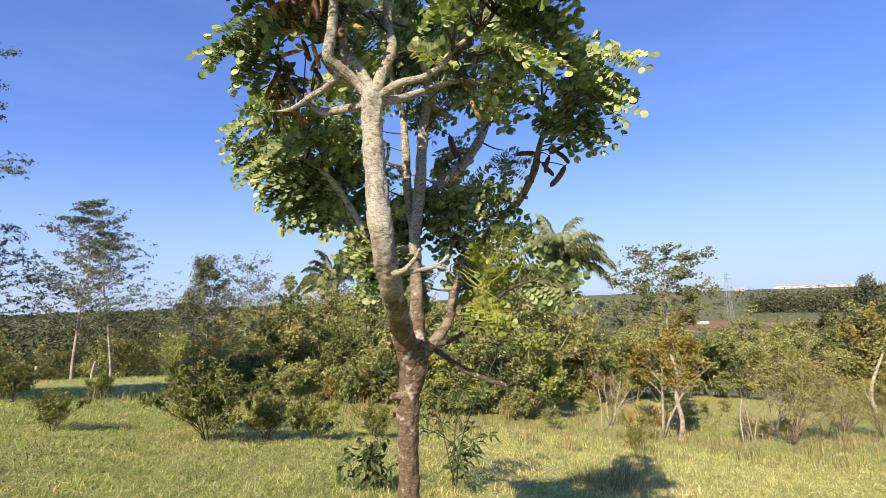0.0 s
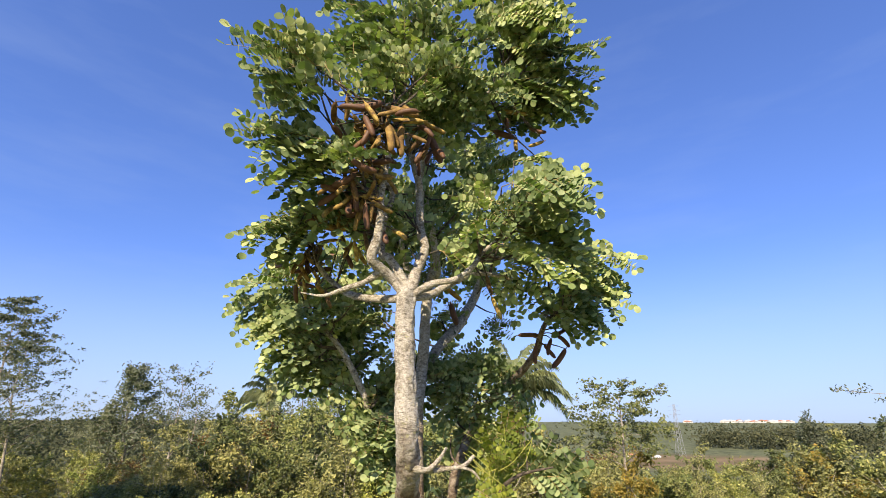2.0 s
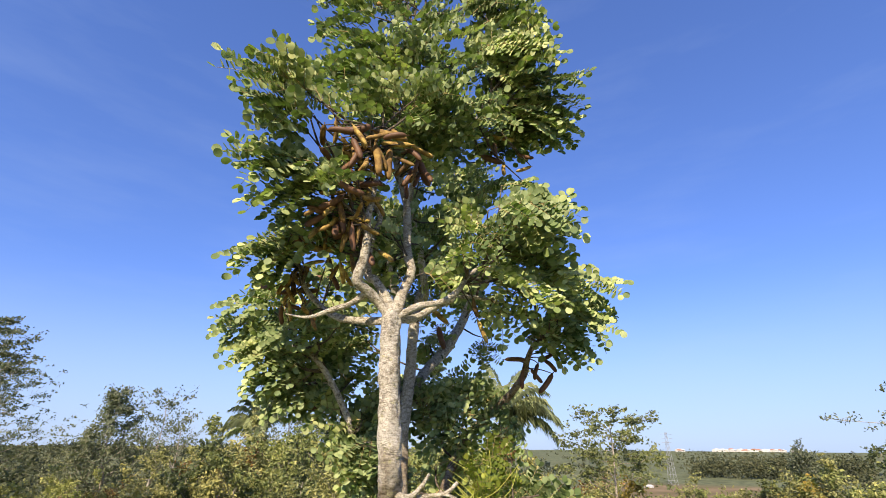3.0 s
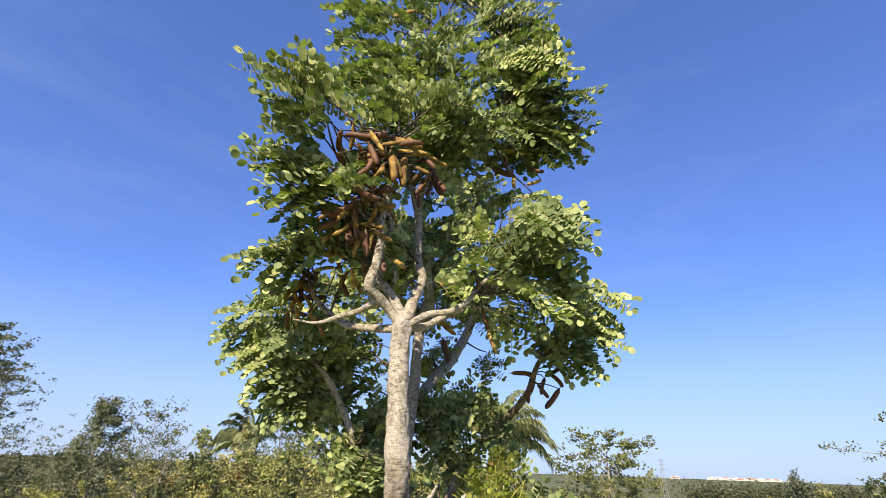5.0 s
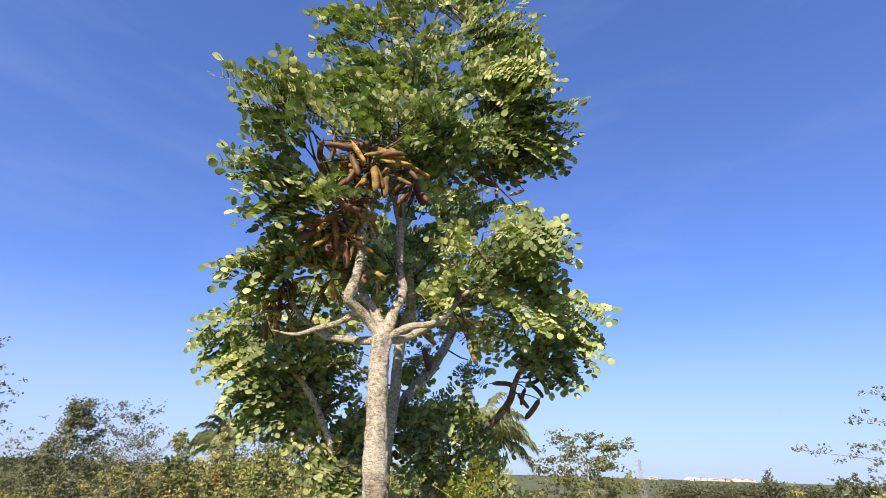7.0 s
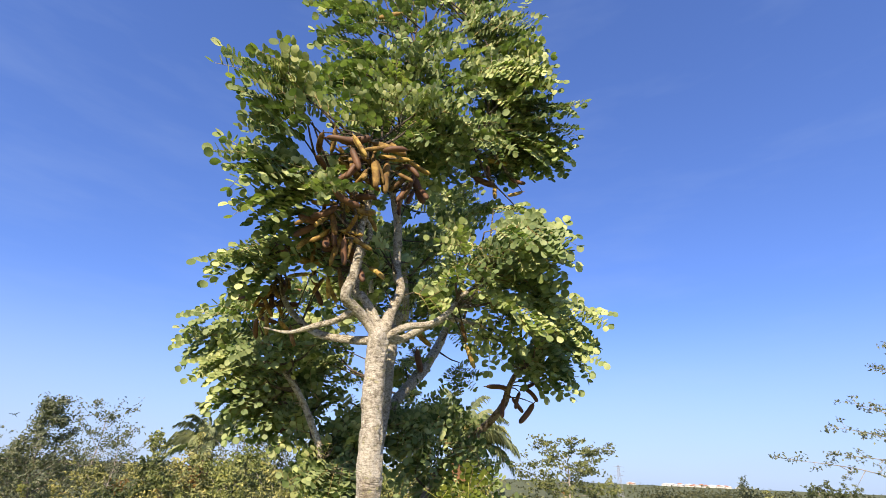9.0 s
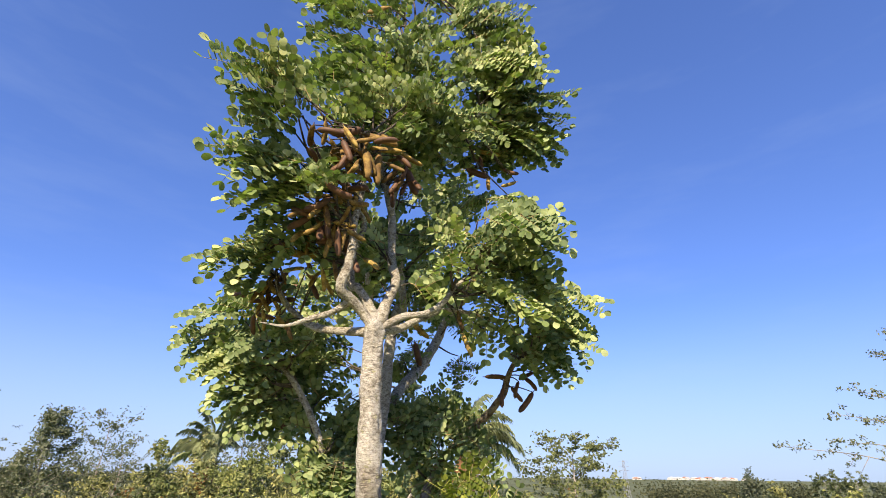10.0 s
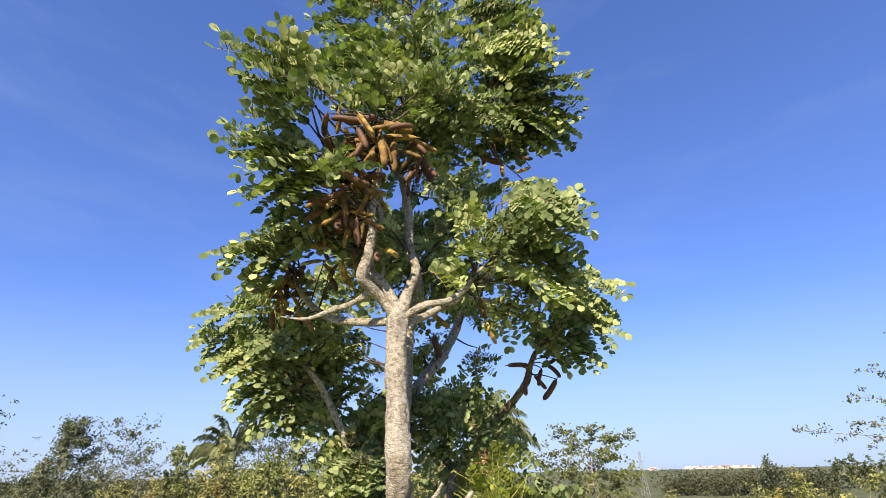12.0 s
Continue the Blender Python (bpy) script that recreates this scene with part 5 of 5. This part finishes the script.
again(column, 27.6, 37.0, 0.7, 0.9)
open_tree = airy_tree("tree", 33, "open green tree with thin twigs above the scrub", GUM, PALE_BARK, 8.6, 0.3,
                      [(0.3, 1.6), (0.6, 2.2), (0.85, 1.7), (1.0, 0.6)], 26, 0.2, 0.11, 5, 0.2, 0.10, 0.7, 0.7, "trees above the scrub")
place(open_tree, -18.4, 37.0, 0.2, 1.0)
again(open_tree, -16.6, 36.2, 2.4, 0.78)
again(open_tree, -9.6, 37.0, 0.9, 1.02)
again(open_tree, -7.2, 35.5, 5.2, 1.0)
again(open_tree, -5.0, 36.5, 2.4, 0.9)
again(open_tree, 3.4, 36.0, 1.2, 0.85)
again(open_tree, 8.4, 37.0, 3.3, 0.72)

palm_a = palm("palm", 51, "feather palm with arching green fronds and brown skirt", 8.8, 5.0, 22, 8)
place(palm_a, 5.4, 34.0, 0, 1.0)
again(palm_a, -12.9, 42.0, 3.7, 0.88)
again(palm_a, 82.0, 120.0, 0.9, 0.85)

# the tree with yellowing leaves on the slope: a green top over drying lower leaves
flat_top = airy_tree("flat_topped_tree", 61, "thin tree with a flat open green crown on the slope", SCRUB_DARK, PALE_BARK, 7.0, 0.62,
                     [(0.62, 2.0), (0.8, 1.9), (1.0, 1.5)], 22, 0.15, 0.09, 11, 0.15, 0.10, 0.38, 0.5)
place(flat_top, 7.4, 19.9, 0.5, 1.0)
low = plant("yellow_shrub_tree", 62, "small tree with ochre-yellow drying leaves", "tree", SCRUB_YELLOW, PALE_BARK, 6.4, spread=0.55, stems=2, levels=4, thick=0.08,
            leaf_len=0.16, leaf_wid=0.10, per=10, clump=0.22, first=0.42, kids=4, lean=0.05, wave=0.07)
place(low, 6.9, 20.3, 1.5, 0.8)

# trees beyond the edges, whose long boughs reach in
bough_tree("leafy_tree", 63, "leafy tree with long thin outstretched boughs", GUM, PALE_BARK, (17.4, 13.6),
           [(10.56, 13.0, 2.65), (12.6, 13.0, 3.55), (12.34, 13.0, 2.82), (13.47, 13.0, 4.27), (14.6, 13.0, 5.4), (15.45, 13.0, 6.13)], 0.10, 0.10, 0.058)
bough_tree("leafy_tree", 65, "tall grey-green tree with feathery hanging boughs", GUM, PALE_BARK, (-18.6, 15.6),
           [(-13.72, 15.0, 2.71), (-13.89, 15.0, 2.2), (-14.76, 15.0, 3.45), (-15.15, 15.0, 4.13), (-15.68, 15.0, 4.5), (-14.7, 15.0, 1.67), (-15.99, 15.0, 10.82), (-16.01, 15.0, 6.51)], 0.12, 0.13, 0.05)
# unseen trees added beyond the left edge to shade the strip of meadow
shade = plant("broad_tree", 64, "unseen broad dark tree added to shade the meadow edge", "tree", SCRUB_DARK, PALE_BARK, 10.5, spread=1.1, levels=4, thick=0.2,
              leaf_len=0.30, leaf_wid=0.16, per=26, clump=0.6, first=0.25, kids=6)
place(shade, -17.5, 8.0, 1.0, 1.15)
again(shade, -22.0, 9.5, 3.0, 1.1)
again(shade, -19.8, 7.0, 5.0, 1.2)

# bare and dry shrubs
bare = plant("bare_shrub", 71, "leafless pale grey shrub with forked stems", "shrub", None, DEAD_WOOD, 5.2, spread=0.7, stems=3, levels=4, thick=0.085, per=0, first=0.25, kids=4,
             group="bare shrubs", sides=6)
place(bare, 2.95, 24.5, 0.0, 1.0)
again(bare, 10.4, 20.5, 2.2, 0.45)
again(bare, 12.6, 23.0, 3.9, 0.6)
again(bare, -9.0, 24.5, 1.0, 0.7)
again(bare, -3.2, 24.2, 5.0, 0.75)
again(bare, 5.6, 23.0, 4.3, 0.6)
thin = plant("thin_shrub", 72, "thin half-dry shrub with few small leaves", "shrub", SCRUB_OLIVE, BARK_LOW, 4.6, spread=0.75, stems=6, levels=4, thick=0.03, per=3, clump=0.16,
             leaf_len=0.08, leaf_wid=0.038, first=0.12, kids=4, group="thin shrubs")
place(thin, 10.9, 19.0, 0.3, 1.05)
again(thin, 13.4, 20.0, 2.3, 0.7)
again(thin, 15.4, 22.6, 1.9, 0.6)
again(thin, 0.4, 24.0, 3.1, 0.75)
again(thin, 16.0, 21.5, 4.4, 0.6)

# broad-leaved bush in the meadow
bush = plant("broadleaf_bush", 81, "broad-leaved green bush standing in the meadow", "bush", BUSH_LEAF, TWIG, 2.0, spread=0.55, stems=9, levels=3, thick=0.016,
             leaf_len=0.17, leaf_wid=0.048, per=5, clump=0.07, first=0.15, kids=4, lean=0.4, up=-0.6, group="meadow bushes")
place(bush, -5.1, 8.9, 0.0, 0.86)
again(bush, -4.4, 9.7, 2.0, 0.6)
again(bush, -5.9, 10.2, 4.0, 0.7)
again(bush, -3.6, 10.3, 1.0, 0.55)
again(bush, -2.6, 11.5, 2.7, 0.5)
again(bush, -7.6, 8.2, 3.0, 0.42)
again(bush, -12.5, 12.2, 3.6, 0.6)
again(bush, -13.9, 13.2, 1.4, 0.75)
again(bush, -11.9, 14.6, 5.2, 0.5)
again(bush, 4.2, 14.5, 5.0, 0.4)

# seedlings and the long-leaved sapling beside the trunk
def whorled_sapling(seed):
    """Slim forked stems with whorls of long hanging leaves at the shoots."""
    r = np.random.default_rng(seed)
    ob = thing("sapling", "slim sapling with whorls of long drooping dark leaves", "sapling")
    verts, faces = [], []

    def whorl(p, count):
        for k in range(count):
            a = k * 2.4 + r.uniform(-0.4, 0.4)
            d = np.array([math.cos(a), math.sin(a), r.uniform(0.0, 0.5)])
            ln, wd = r.uniform(0.13, 0.2), r.uniform(0.013, 0.02)
            s = np.array([-math.sin(a), math.cos(a), r.uniform(-0.5, 0.5)]) * wd
            m = p + d * ln * 0.5
            e = p + d * ln * 0.95 + np.array([0, 0, -r.uniform(0.2, 0.6) * ln])
            lift = np.array([0, 0, 0.012])
            o = len(verts)
            verts.extend([p, m + s + lift, m - lift * 0.3, m - s + lift, e, (m + e) / 2 + s * 0.8, (m + e) / 2 - s * 0.8])
            faces.extend([(o, o + 1, o + 2), (o, o + 2, o + 3), (o + 2, o + 1, o + 5), (o + 2, o + 5, o + 4), (o + 2, o + 4, o + 6), (o + 2, o + 6, o + 3)])

    for k, (lean, tall) in enumerate((((0.2, -0.05), 1.6), ((0.62, 0.1), 1.5), ((-0.16, 0.1), 1.1))):
        line = smooth_path([(0.03 * k, 0, -0.08, 0.009), (lean[0] * 0.25, lean[1] * 0.4, tall * 0.4, 0.007), (lean[0], lean[1], tall, 0.004)], 5)
        paths = [line]
        for q in np.linspace(0.28, 0.95, 8):
            p = line[int(q * (len(line) - 1)), :3]
            a = r.uniform(0, 2 * math.pi)
            e = p + np.array([math.cos(a) * 0.3, math.sin(a) * 0.3, r.uniform(0.05, 0.25)]) * r.uniform(0.6, 1.3)
            paths.append(smooth_path([(*p, 0.006), (*((p + e) / 2 + np.array([0, 0, 0.03])), 0.005), (*e, 0.003)], 3))
            whorl(e, int(r.integers(6, 9)))
            whorl((p + e) / 2, 3)
        whorl(line[-1, :3], 10)
        stem = None
        for line in paths:
            v, f = tube(line, 5)
            me = mesh_of("stem", v, f, [TWIG], smooth=True)
            stem = stem or part("stem", me, ob)
            if stem.data != me:
                part("shoot", me, stem)
    part("crown", mesh_of("crown", np.array(verts), faces, [LANCE], smooth=True), ob)
    return ob


sapling = whorled_sapling(82)
place(sapling, -0.52, 7.2, 0.2, 1.3)
seedling = plant("seedling", 83, "low dark green seedling with oval leaves", "seedling", LANCE, TWIG, 0.75, spread=0.6, stems=3, levels=2, thick=0.007,
                 leaf_len=0.11, leaf_wid=0.055, per=3, clump=0.045, first=0.2, kids=4, group="seedlings")
place(seedling, -1.55, 6.4, 0.0, 1.35)
again(seedling, -1.38, 6.7, 2.0, 1.0)


def pole(name, label, category, rows, x, y, material, kind="post", sides=7):
    ob = thing(name, label, category, on_ground(x, y))
    v, f = tube(smooth_path(rows, 4), sides, 0.12)
    part(kind, mesh_of(kind, v, f, [material], smooth=True), ob)
    return ob


snag = pole("dead_trunk", "curved bare pale trunk of a dead shrub", "dead tree", [(0, 0, -0.1, 0.11), (-0.25, 0, 0.7, 0.10), (-0.2, 0, 1.5, 0.085), (0.25, 0.1, 2.4, 0.07), (0.6, 0.1, 3.1, 0.045)], 20.3, 27.5, DEAD_WOOD, "trunk")
v, f = tube(smooth_path([(-0.1, 0, 0.5, 0.07), (-0.5, 0, 1.1, 0.055), (-0.6, 0, 1.9, 0.035)], 4), 7, 0.1)
part("limb", mesh_of("limb", v, f, [DEAD_WOOD], smooth=True), snag)
pole("fence_post", "leaning pale wooden post at the meadow edge", "post", [(0, 0, -0.2, 0.09), (0.1, 0, 0.7, 0.09), (0.3, 0, 1.5, 0.08)], -28.6, 34.0, DEAD_WOOD)
pole("fence_post", "weathered upright wooden post at the meadow edge", "post", [(0, 0, -0.2, 0.1), (0, 0, 0.8, 0.1), (0.02, 0, 1.7, 0.09)], -33.5, 34.6, DEAD_WOOD)
pole("fence_post", "weathered upright wooden post at the meadow edge", "post", [(0, 0, -0.2, 0.1), (0, 0, 0.8, 0.1), (0.02, 0, 1.6, 0.09)], -37.0, 35.2, DEAD_WOOD)
pole("stick", "thin bare stick standing in the grass", "stick", [(0, 0, -0.1, 0.03), (0.05, 0, 0.9, 0.026), (-0.02, 0, 1.7, 0.018)], 4.6, 20.5, DEAD_WOOD, "stem")
pole("stick", "thin bare stick standing in the grass", "stick", [(0, 0, -0.1, 0.03), (-0.06, 0, 0.9, 0.026), (0.05, 0, 1.6, 0.018)], 9.6, 19.6, DEAD_WOOD, "stem")

# ---- grass ----


def grass(name, label, count, box, tall, wide, material, seed, clump=0.12, wild=0.6):
    """Bent blades in tufts over a stretch of the slope."""
    r = np.random.default_rng(seed)
    tufts = max(1, count // 9)
    x0, x1, y0, y1 = box
    # nearer rows get more tufts
    y = y0 + (y1 - y0) * r.random(tufts) ** 1.35
    x = x0 + (x1 - x0) * r.random(tufts)
    keep = np.abs(x) < 1.15 * np.abs(y) + 4
    vigour = np.repeat(r.uniform(0.4, 1.5, tufts)[keep], 9)
    x, y = np.repeat(x[keep], 9), np.repeat(y[keep], 9)
    n = len(x)
    x, y = x + r.normal(size=n) * clump, y + r.normal(size=n) * clump
    z = np.array([height(a, b) for a, b in zip(x, y)])
    a = r.uniform(0, 2 * math.pi, n)
    far = np.hypot(x, y)
    h = tall * vigour * r.uniform(0.55, 1.2, n)
    lean = r.uniform(0.15, wild, n) * h
    w = wide * r.uniform(0.7, 1.3, n) * (1 + far / 18)
    dx, dy = np.cos(a), np.sin(a)
    root = np.stack([x, y, z - 0.01], 1)
    mid = root + np.stack([dx * lean * 0.4, dy * lean * 0.4, h * 0.62], 1)
    tip = root + np.stack([dx * lean * 1.3, dy * lean * 1.3, h * 0.9], 1)
    s = np.stack([-dy * w, dx * w, 0 * w], 1)
    verts = np.stack([root - s, root + s, mid - s * 0.8, mid + s * 0.8, tip], 1).reshape(-1, 3)
    i = np.arange(n)[:, None] * 5
    me = bpy.data.meshes.new(name)
    quads = (i + [0, 1, 3, 2]).tolist()
    tris = (i + [2, 3, 4]).tolist()
    me.from_pydata(verts.tolist(), [], quads + tris)
    me.materials.append(material)
    me.update()
    return tagged(new(name, me), label, "grass", kind="stuff")


grass("grass", "yellow-green meadow grass in full sun", 150000, (-3.0, 18, 2.5, 17), 0.075, 0.0030, GRASS, 91, 0.12, 2.6)
grass("grass", "green meadow grass beside the bushes", 130000, (-16, -0.6, 2.5, 17), 0.075, 0.0032, SHADE_GREEN_GRASS, 96, 0.12, 2.6)
grass("grass", "yellow-green meadow grass further down the slope", 90000, (-34, 32, 15, 40), 0.11, 0.0028, SHADE_GREEN_GRASS, 92, 0.25, 2.2)
grass("grass", "short meadow grass about the foot of the path", 14000, (-5, 5, -4, 2.6), 0.085, 0.0038, GRASS, 97, 0.15, 2.4)
grass("straw_litter", "pale dry straw lying flat in the meadow", 52000, (-14, 16, 2.5, 15), 0.04, 0.0030, STRAW, 94, 0.2, 5.0)
grass("dry_grass", "tall straw-coloured dry grass before the scrub", 4500, (-12, 24, 13, 27), 0.42, 0.006, DRY_GRASS, 93, 0.2, 0.8)


def tuft(name, x, y, count, tall, material, seed, label, spread=0.25, wide=0.006, pose_group=""):
    r = np.random.default_rng(seed)
    ob = thing(name, label, "grass tuft", on_ground(x, y), pose_group)
    a = r.uniform(0, 2 * math.pi, count)
    d = spread * np.sqrt(r.random(count))
    h = tall * r.uniform(0.5, 1.1, count)
    verts, faces = [], []
    for k in range(count):
        root = np.array([math.cos(a[k]) * d[k], math.sin(a[k]) * d[k], -0.03])
        out = np.array([math.cos(a[k]), math.sin(a[k]), 0]) * r.uniform(0.1, 1.1) * h[k] + r.normal(size=3) * 0.04
        s = np.array([-math.sin(a[k] + 1), math.cos(a[k] + 1), 0]) * wide
        mid = root + out * 0.45 + np.array([0, 0, h[k] * 0.65])
        tip = root + out * 1.1 + np.array([0, 0, h[k]])
        o = len(verts)
        verts += [root - s, root + s, mid - s, mid + s, tip]
        faces += [(o, o + 1, o + 3, o + 2), (o + 2, o + 3, o + 4)]
    tagged(part("foliage", mesh_of("blades", np.array(verts), faces, [material]), ob), kind="stuff")
    return ob


tuft("grass_tuft", 1.9, 8.4, 300, 0.45, DRY_GRASS, 101, "tall dry grass tuft in the shade", 0.5, 0.0035)
tuft("straw_heap", 7.7, 24.6, 700, 0.9, STRAW, 102, "pale yellow heap of cut straw", 0.8, 0.02)

# ---- the distance ----


def far_woods():
    r = np.random.default_rng(7)
    verts, faces, base = [], [], 0
    for count, near, far, crown, n, leaf in ((480, 75, 150, 3.8, 130, 0.8), (800, 150, 400, 5.5, 46, 1.8), (2300, 390, 1200, 4.5, 12, 2.6)):
        done = 0
        while done < count:
            a = r.uniform(radians(-62), radians(62))
            d = math.sqrt(r.uniform(near * near, far * far))
            deg = math.degrees(a)
            if 15 < deg < 37 and (near < d < 190 and d > 130 or 188 < d < 365):
                if d > 130 and r.random() < 0.97:
                    done += 1
                    continue
            done += 1
            if deg > 2 and d > 190 and r.random() < 0.8:      # open grey-green hillside
                continue
            x, y = d * math.sin(a), d * math.cos(a)
            if 130 < d < 200 and 15 < deg < 37 or d < 130 and 15 < deg < 37 and r.random() < 0.6:
                continue
            size = crown * r.uniform(0.7, 1.25)
            c = r.normal(size=(n, 3))
            c = c / np.linalg.norm(c, axis=1)[:, None] * (r.random((n, 1)) ** 0.4) * size * np.array([1, 1, 0.7])
            c = c + np.array([x, y, height(x, y) + size * (0.55 if near < 380 else 0.1)])
            v, f = blades(c, leaf, leaf * 0.75, r)
            verts.append(v)
            faces.append(f + base)
            base += len(v)
    # thick woods beyond the meadow on the higher side
    for k in range(1700):
        near = k < 420
        a, d = radians(r.uniform(-64, -6)), r.uniform(62, 230) if near else math.sqrt(r.uniform(230 ** 2, 1150 ** 2))
        n = 70 if near else 18
        x, y, size = d * math.sin(a), d * math.cos(a), r.uniform(2.6, 5.0) if near else r.uniform(5, 9)
        c = r.normal(size=(n, 3))
        c = c / np.linalg.norm(c, axis=1)[:, None] * (r.random((n, 1)) ** 0.4) * size * np.array([1, 1, 0.8 if near else 0.5])
        v, f = blades(c + np.array([x, y, height(x, y) + size * (0.6 if near else 0.2)]), 0.9 if near else 3.4, 0.7 if near else 2.6, r)
        verts.append(v)
        faces.append(f + base)
        base += len(v)
    # the row of trees behind the field
    for _ in range(95):
        a, d = radians(r.uniform(27.5, 41)), r.uniform(366, 410)
        x, y, size = d * math.sin(a), d * math.cos(a), r.uniform(6, 11)
        c = r.normal(size=(60, 3))
        c = c / np.linalg.norm(c, axis=1)[:, None] * (r.random((60, 1)) ** 0.4) * size * np.array([0.9, 0.9, 0.8])
        v, f = blades(c + np.array([x, y, height(x, y) + size * 0.7]), 1.7, 1.3, r)
        verts.append(v)
        faces.append(f + base)
        base += len(v)
    me = mesh_of("woodland", np.concatenate(verts), np.concatenate(faces), [FAR_WOOD])
    tagged(new("woodland", me), "dark green woodland over the valley and the far hills", "woodland", kind="stuff")


far_woods()


def pylon():
    m = mottled("galvanised_steel", [(0.3, (0.24, 0.25, 0.26)), (0.7, (0.32, 0.33, 0.34))], 2.0, 0.5)
    ob = thing("pylon", "distant lattice steel power pylon", "pylon", Matrix.Translation((130, 268, height(130, 268) - 0.5)))
    tall, bars = 26.0, []
    levels = np.linspace(0, 1, 10)

    def half(s):
        return 1.5 * (1 - s) ** 1.2 + 0.35
    corner = [(-1, -1), (1, -1), (1, 1), (-1, 1)]
    for i in range(len(levels) - 1):
        s, t = levels[i], levels[i + 1]
        for k in range(4):
            a, b = corner[k], corner[(k + 1) % 4]
            p = np.array([a[0] * half(s), a[1] * half(s), s * tall])
            q = np.array([a[0] * half(t), a[1] * half(t), t * tall])
            o = np.array([b[0] * half(t), b[1] * half(t), t * tall])
            bars.append([(*p, 0.07), (*q, 0.07)])
            bars.append([(*p, 0.035), (*o, 0.035)])
            bars.append([(*q, 0.035), (*o, 0.035)])
    v, f = tubes(bars, 4)
    part("lattice", mesh_of("lattice", v, f, [m]), ob)
    for z in (0.8, 0.88, 0.96):
        v, f = tubes([[(-3.2, 0, z * tall, 0.05), (0, 0, z * tall + 0.4, 0.09), (3.2, 0, z * tall, 0.05)]], 4)
        part("cross_arm", mesh_of("cross_arm", v, f, [m]), ob)


pylon()


def block(name, w, d, h, material):
    bm = bmesh.new()
    bmesh.ops.create_cube(bm, size=1.0, matrix=Matrix.Translation((0, 0, h / 2)) @ Matrix.Diagonal((w, d, h, 1)))
    me = bpy.data.meshes.new(name)
    bm.to_mesh(me)
    bm.free()
    me.materials.append(material)
    return me


def house(name, label, x, y, w, d, h, turn, wall, roof, windows=3):
    ob = thing(name, label, "house", Matrix.Translation((x, y, height(x, y) - 0.3)) @ Matrix.Rotation(turn, 4, "Z"), "far buildings")
    part("wall", block("wall", w, d, h, wall), ob)
    verts = [(-w * 0.55, -d * 0.58, h), (w * 0.55, -d * 0.58, h), (w * 0.55, d * 0.58, h), (-w * 0.55, d * 0.58, h), (-w * 0.55, 0, h + d * 0.22), (w * 0.55, 0, h + d * 0.22)]
    part("roof", mesh_of("roof", verts, [(0, 1, 5, 4), (2, 3, 4, 5), (0, 4, 3), (1, 2, 5), (3, 2, 1, 0)], [roof]), ob)
    for k in range(windows):
        wx = (k + 0.5) / windows * w - w / 2
        part("window", block("window", w / windows * 0.4, 0.12, h * 0.32, PANE), ob, at=Matrix.Translation((wx, -d / 2, h * 0.42)))
    return ob


PLASTER = mottled("white_plaster", [(0.3, (0.52, 0.50, 0.46)), (0.7, (0.68, 0.66, 0.62))], 0.7)
CLAY = mottled("clay_tiles", [(0.3, (0.34, 0.15, 0.09)), (0.7, (0.5, 0.24, 0.15))], 1.5)
WHITE_ROOF = mottled("pale_roof", [(0.3, (0.50, 0.49, 0.48)), (0.7, (0.62, 0.61, 0.60))], 1.0)
BRICK = mottled("orange_brick", [(0.3, (0.36, 0.16, 0.08)), (0.7, (0.48, 0.24, 0.13))], 2.0)
PANE = mottled("dark_pane", [(0.3, (0.04, 0.05, 0.06)), (0.7, (0.08, 0.09, 0.10))], 1.0, 0.2)
house("house", "low white farmhouse with pale roof by the ploughed field", 112, 258, 4.5, 3, 0.9, 0.3, PLASTER, WHITE_ROOF)
house("house", "white farm shed beside the ploughed field", 103, 268, 3.5, 3, 1.0, 0.1, PLASTER, CLAY)
house("house", "orange brick house beyond the meadow", -52, 52, 7, 5, 2.8, 0.5, BRICK, CLAY)
town = np.random.default_rng(3)
for k in range(52):
    u = town.uniform(0.60, 0.755) if k % 8 else town.uniform(0.50, 0.6)
    y = town.uniform(1020, 1075)
    w = town.uniform(4, 10)
    house("town_building", "white building of the distant town", u * y, y, w, 10, town.uniform(1, 3.6) + 0.5, 0.5, PLASTER, CLAY if town.random() < 0.25 else WHITE_ROOF, 4)
pine = plant("tall_tree", 95, "tall dark tree on the skyline", "tree", SCRUB_DARK, PALE_BARK, 34.0, spread=0.7, levels=2, thick=0.5, leaf_len=1.9, leaf_wid=1.1, per=16, clump=1.3,
             first=0.2, kids=12, lean=0.0, wave=0.03, group="skyline trees")
place(pine, 676, 900, 0, 0.8)
again(pine, 224, 560, 2, 0.45)
for k, (x, y, size) in enumerate(((260, 330, 0.5), (268, 330, 0.6), (276, 330, 0.55), (285, 330, 0.5), (294, 330, 0.7), (302, 330, 0.85), (309, 330, 0.8), (317, 330, 0.75), (326, 330, 0.8))):
    again(pine, x, y, k * 1.3, size, 6.0)
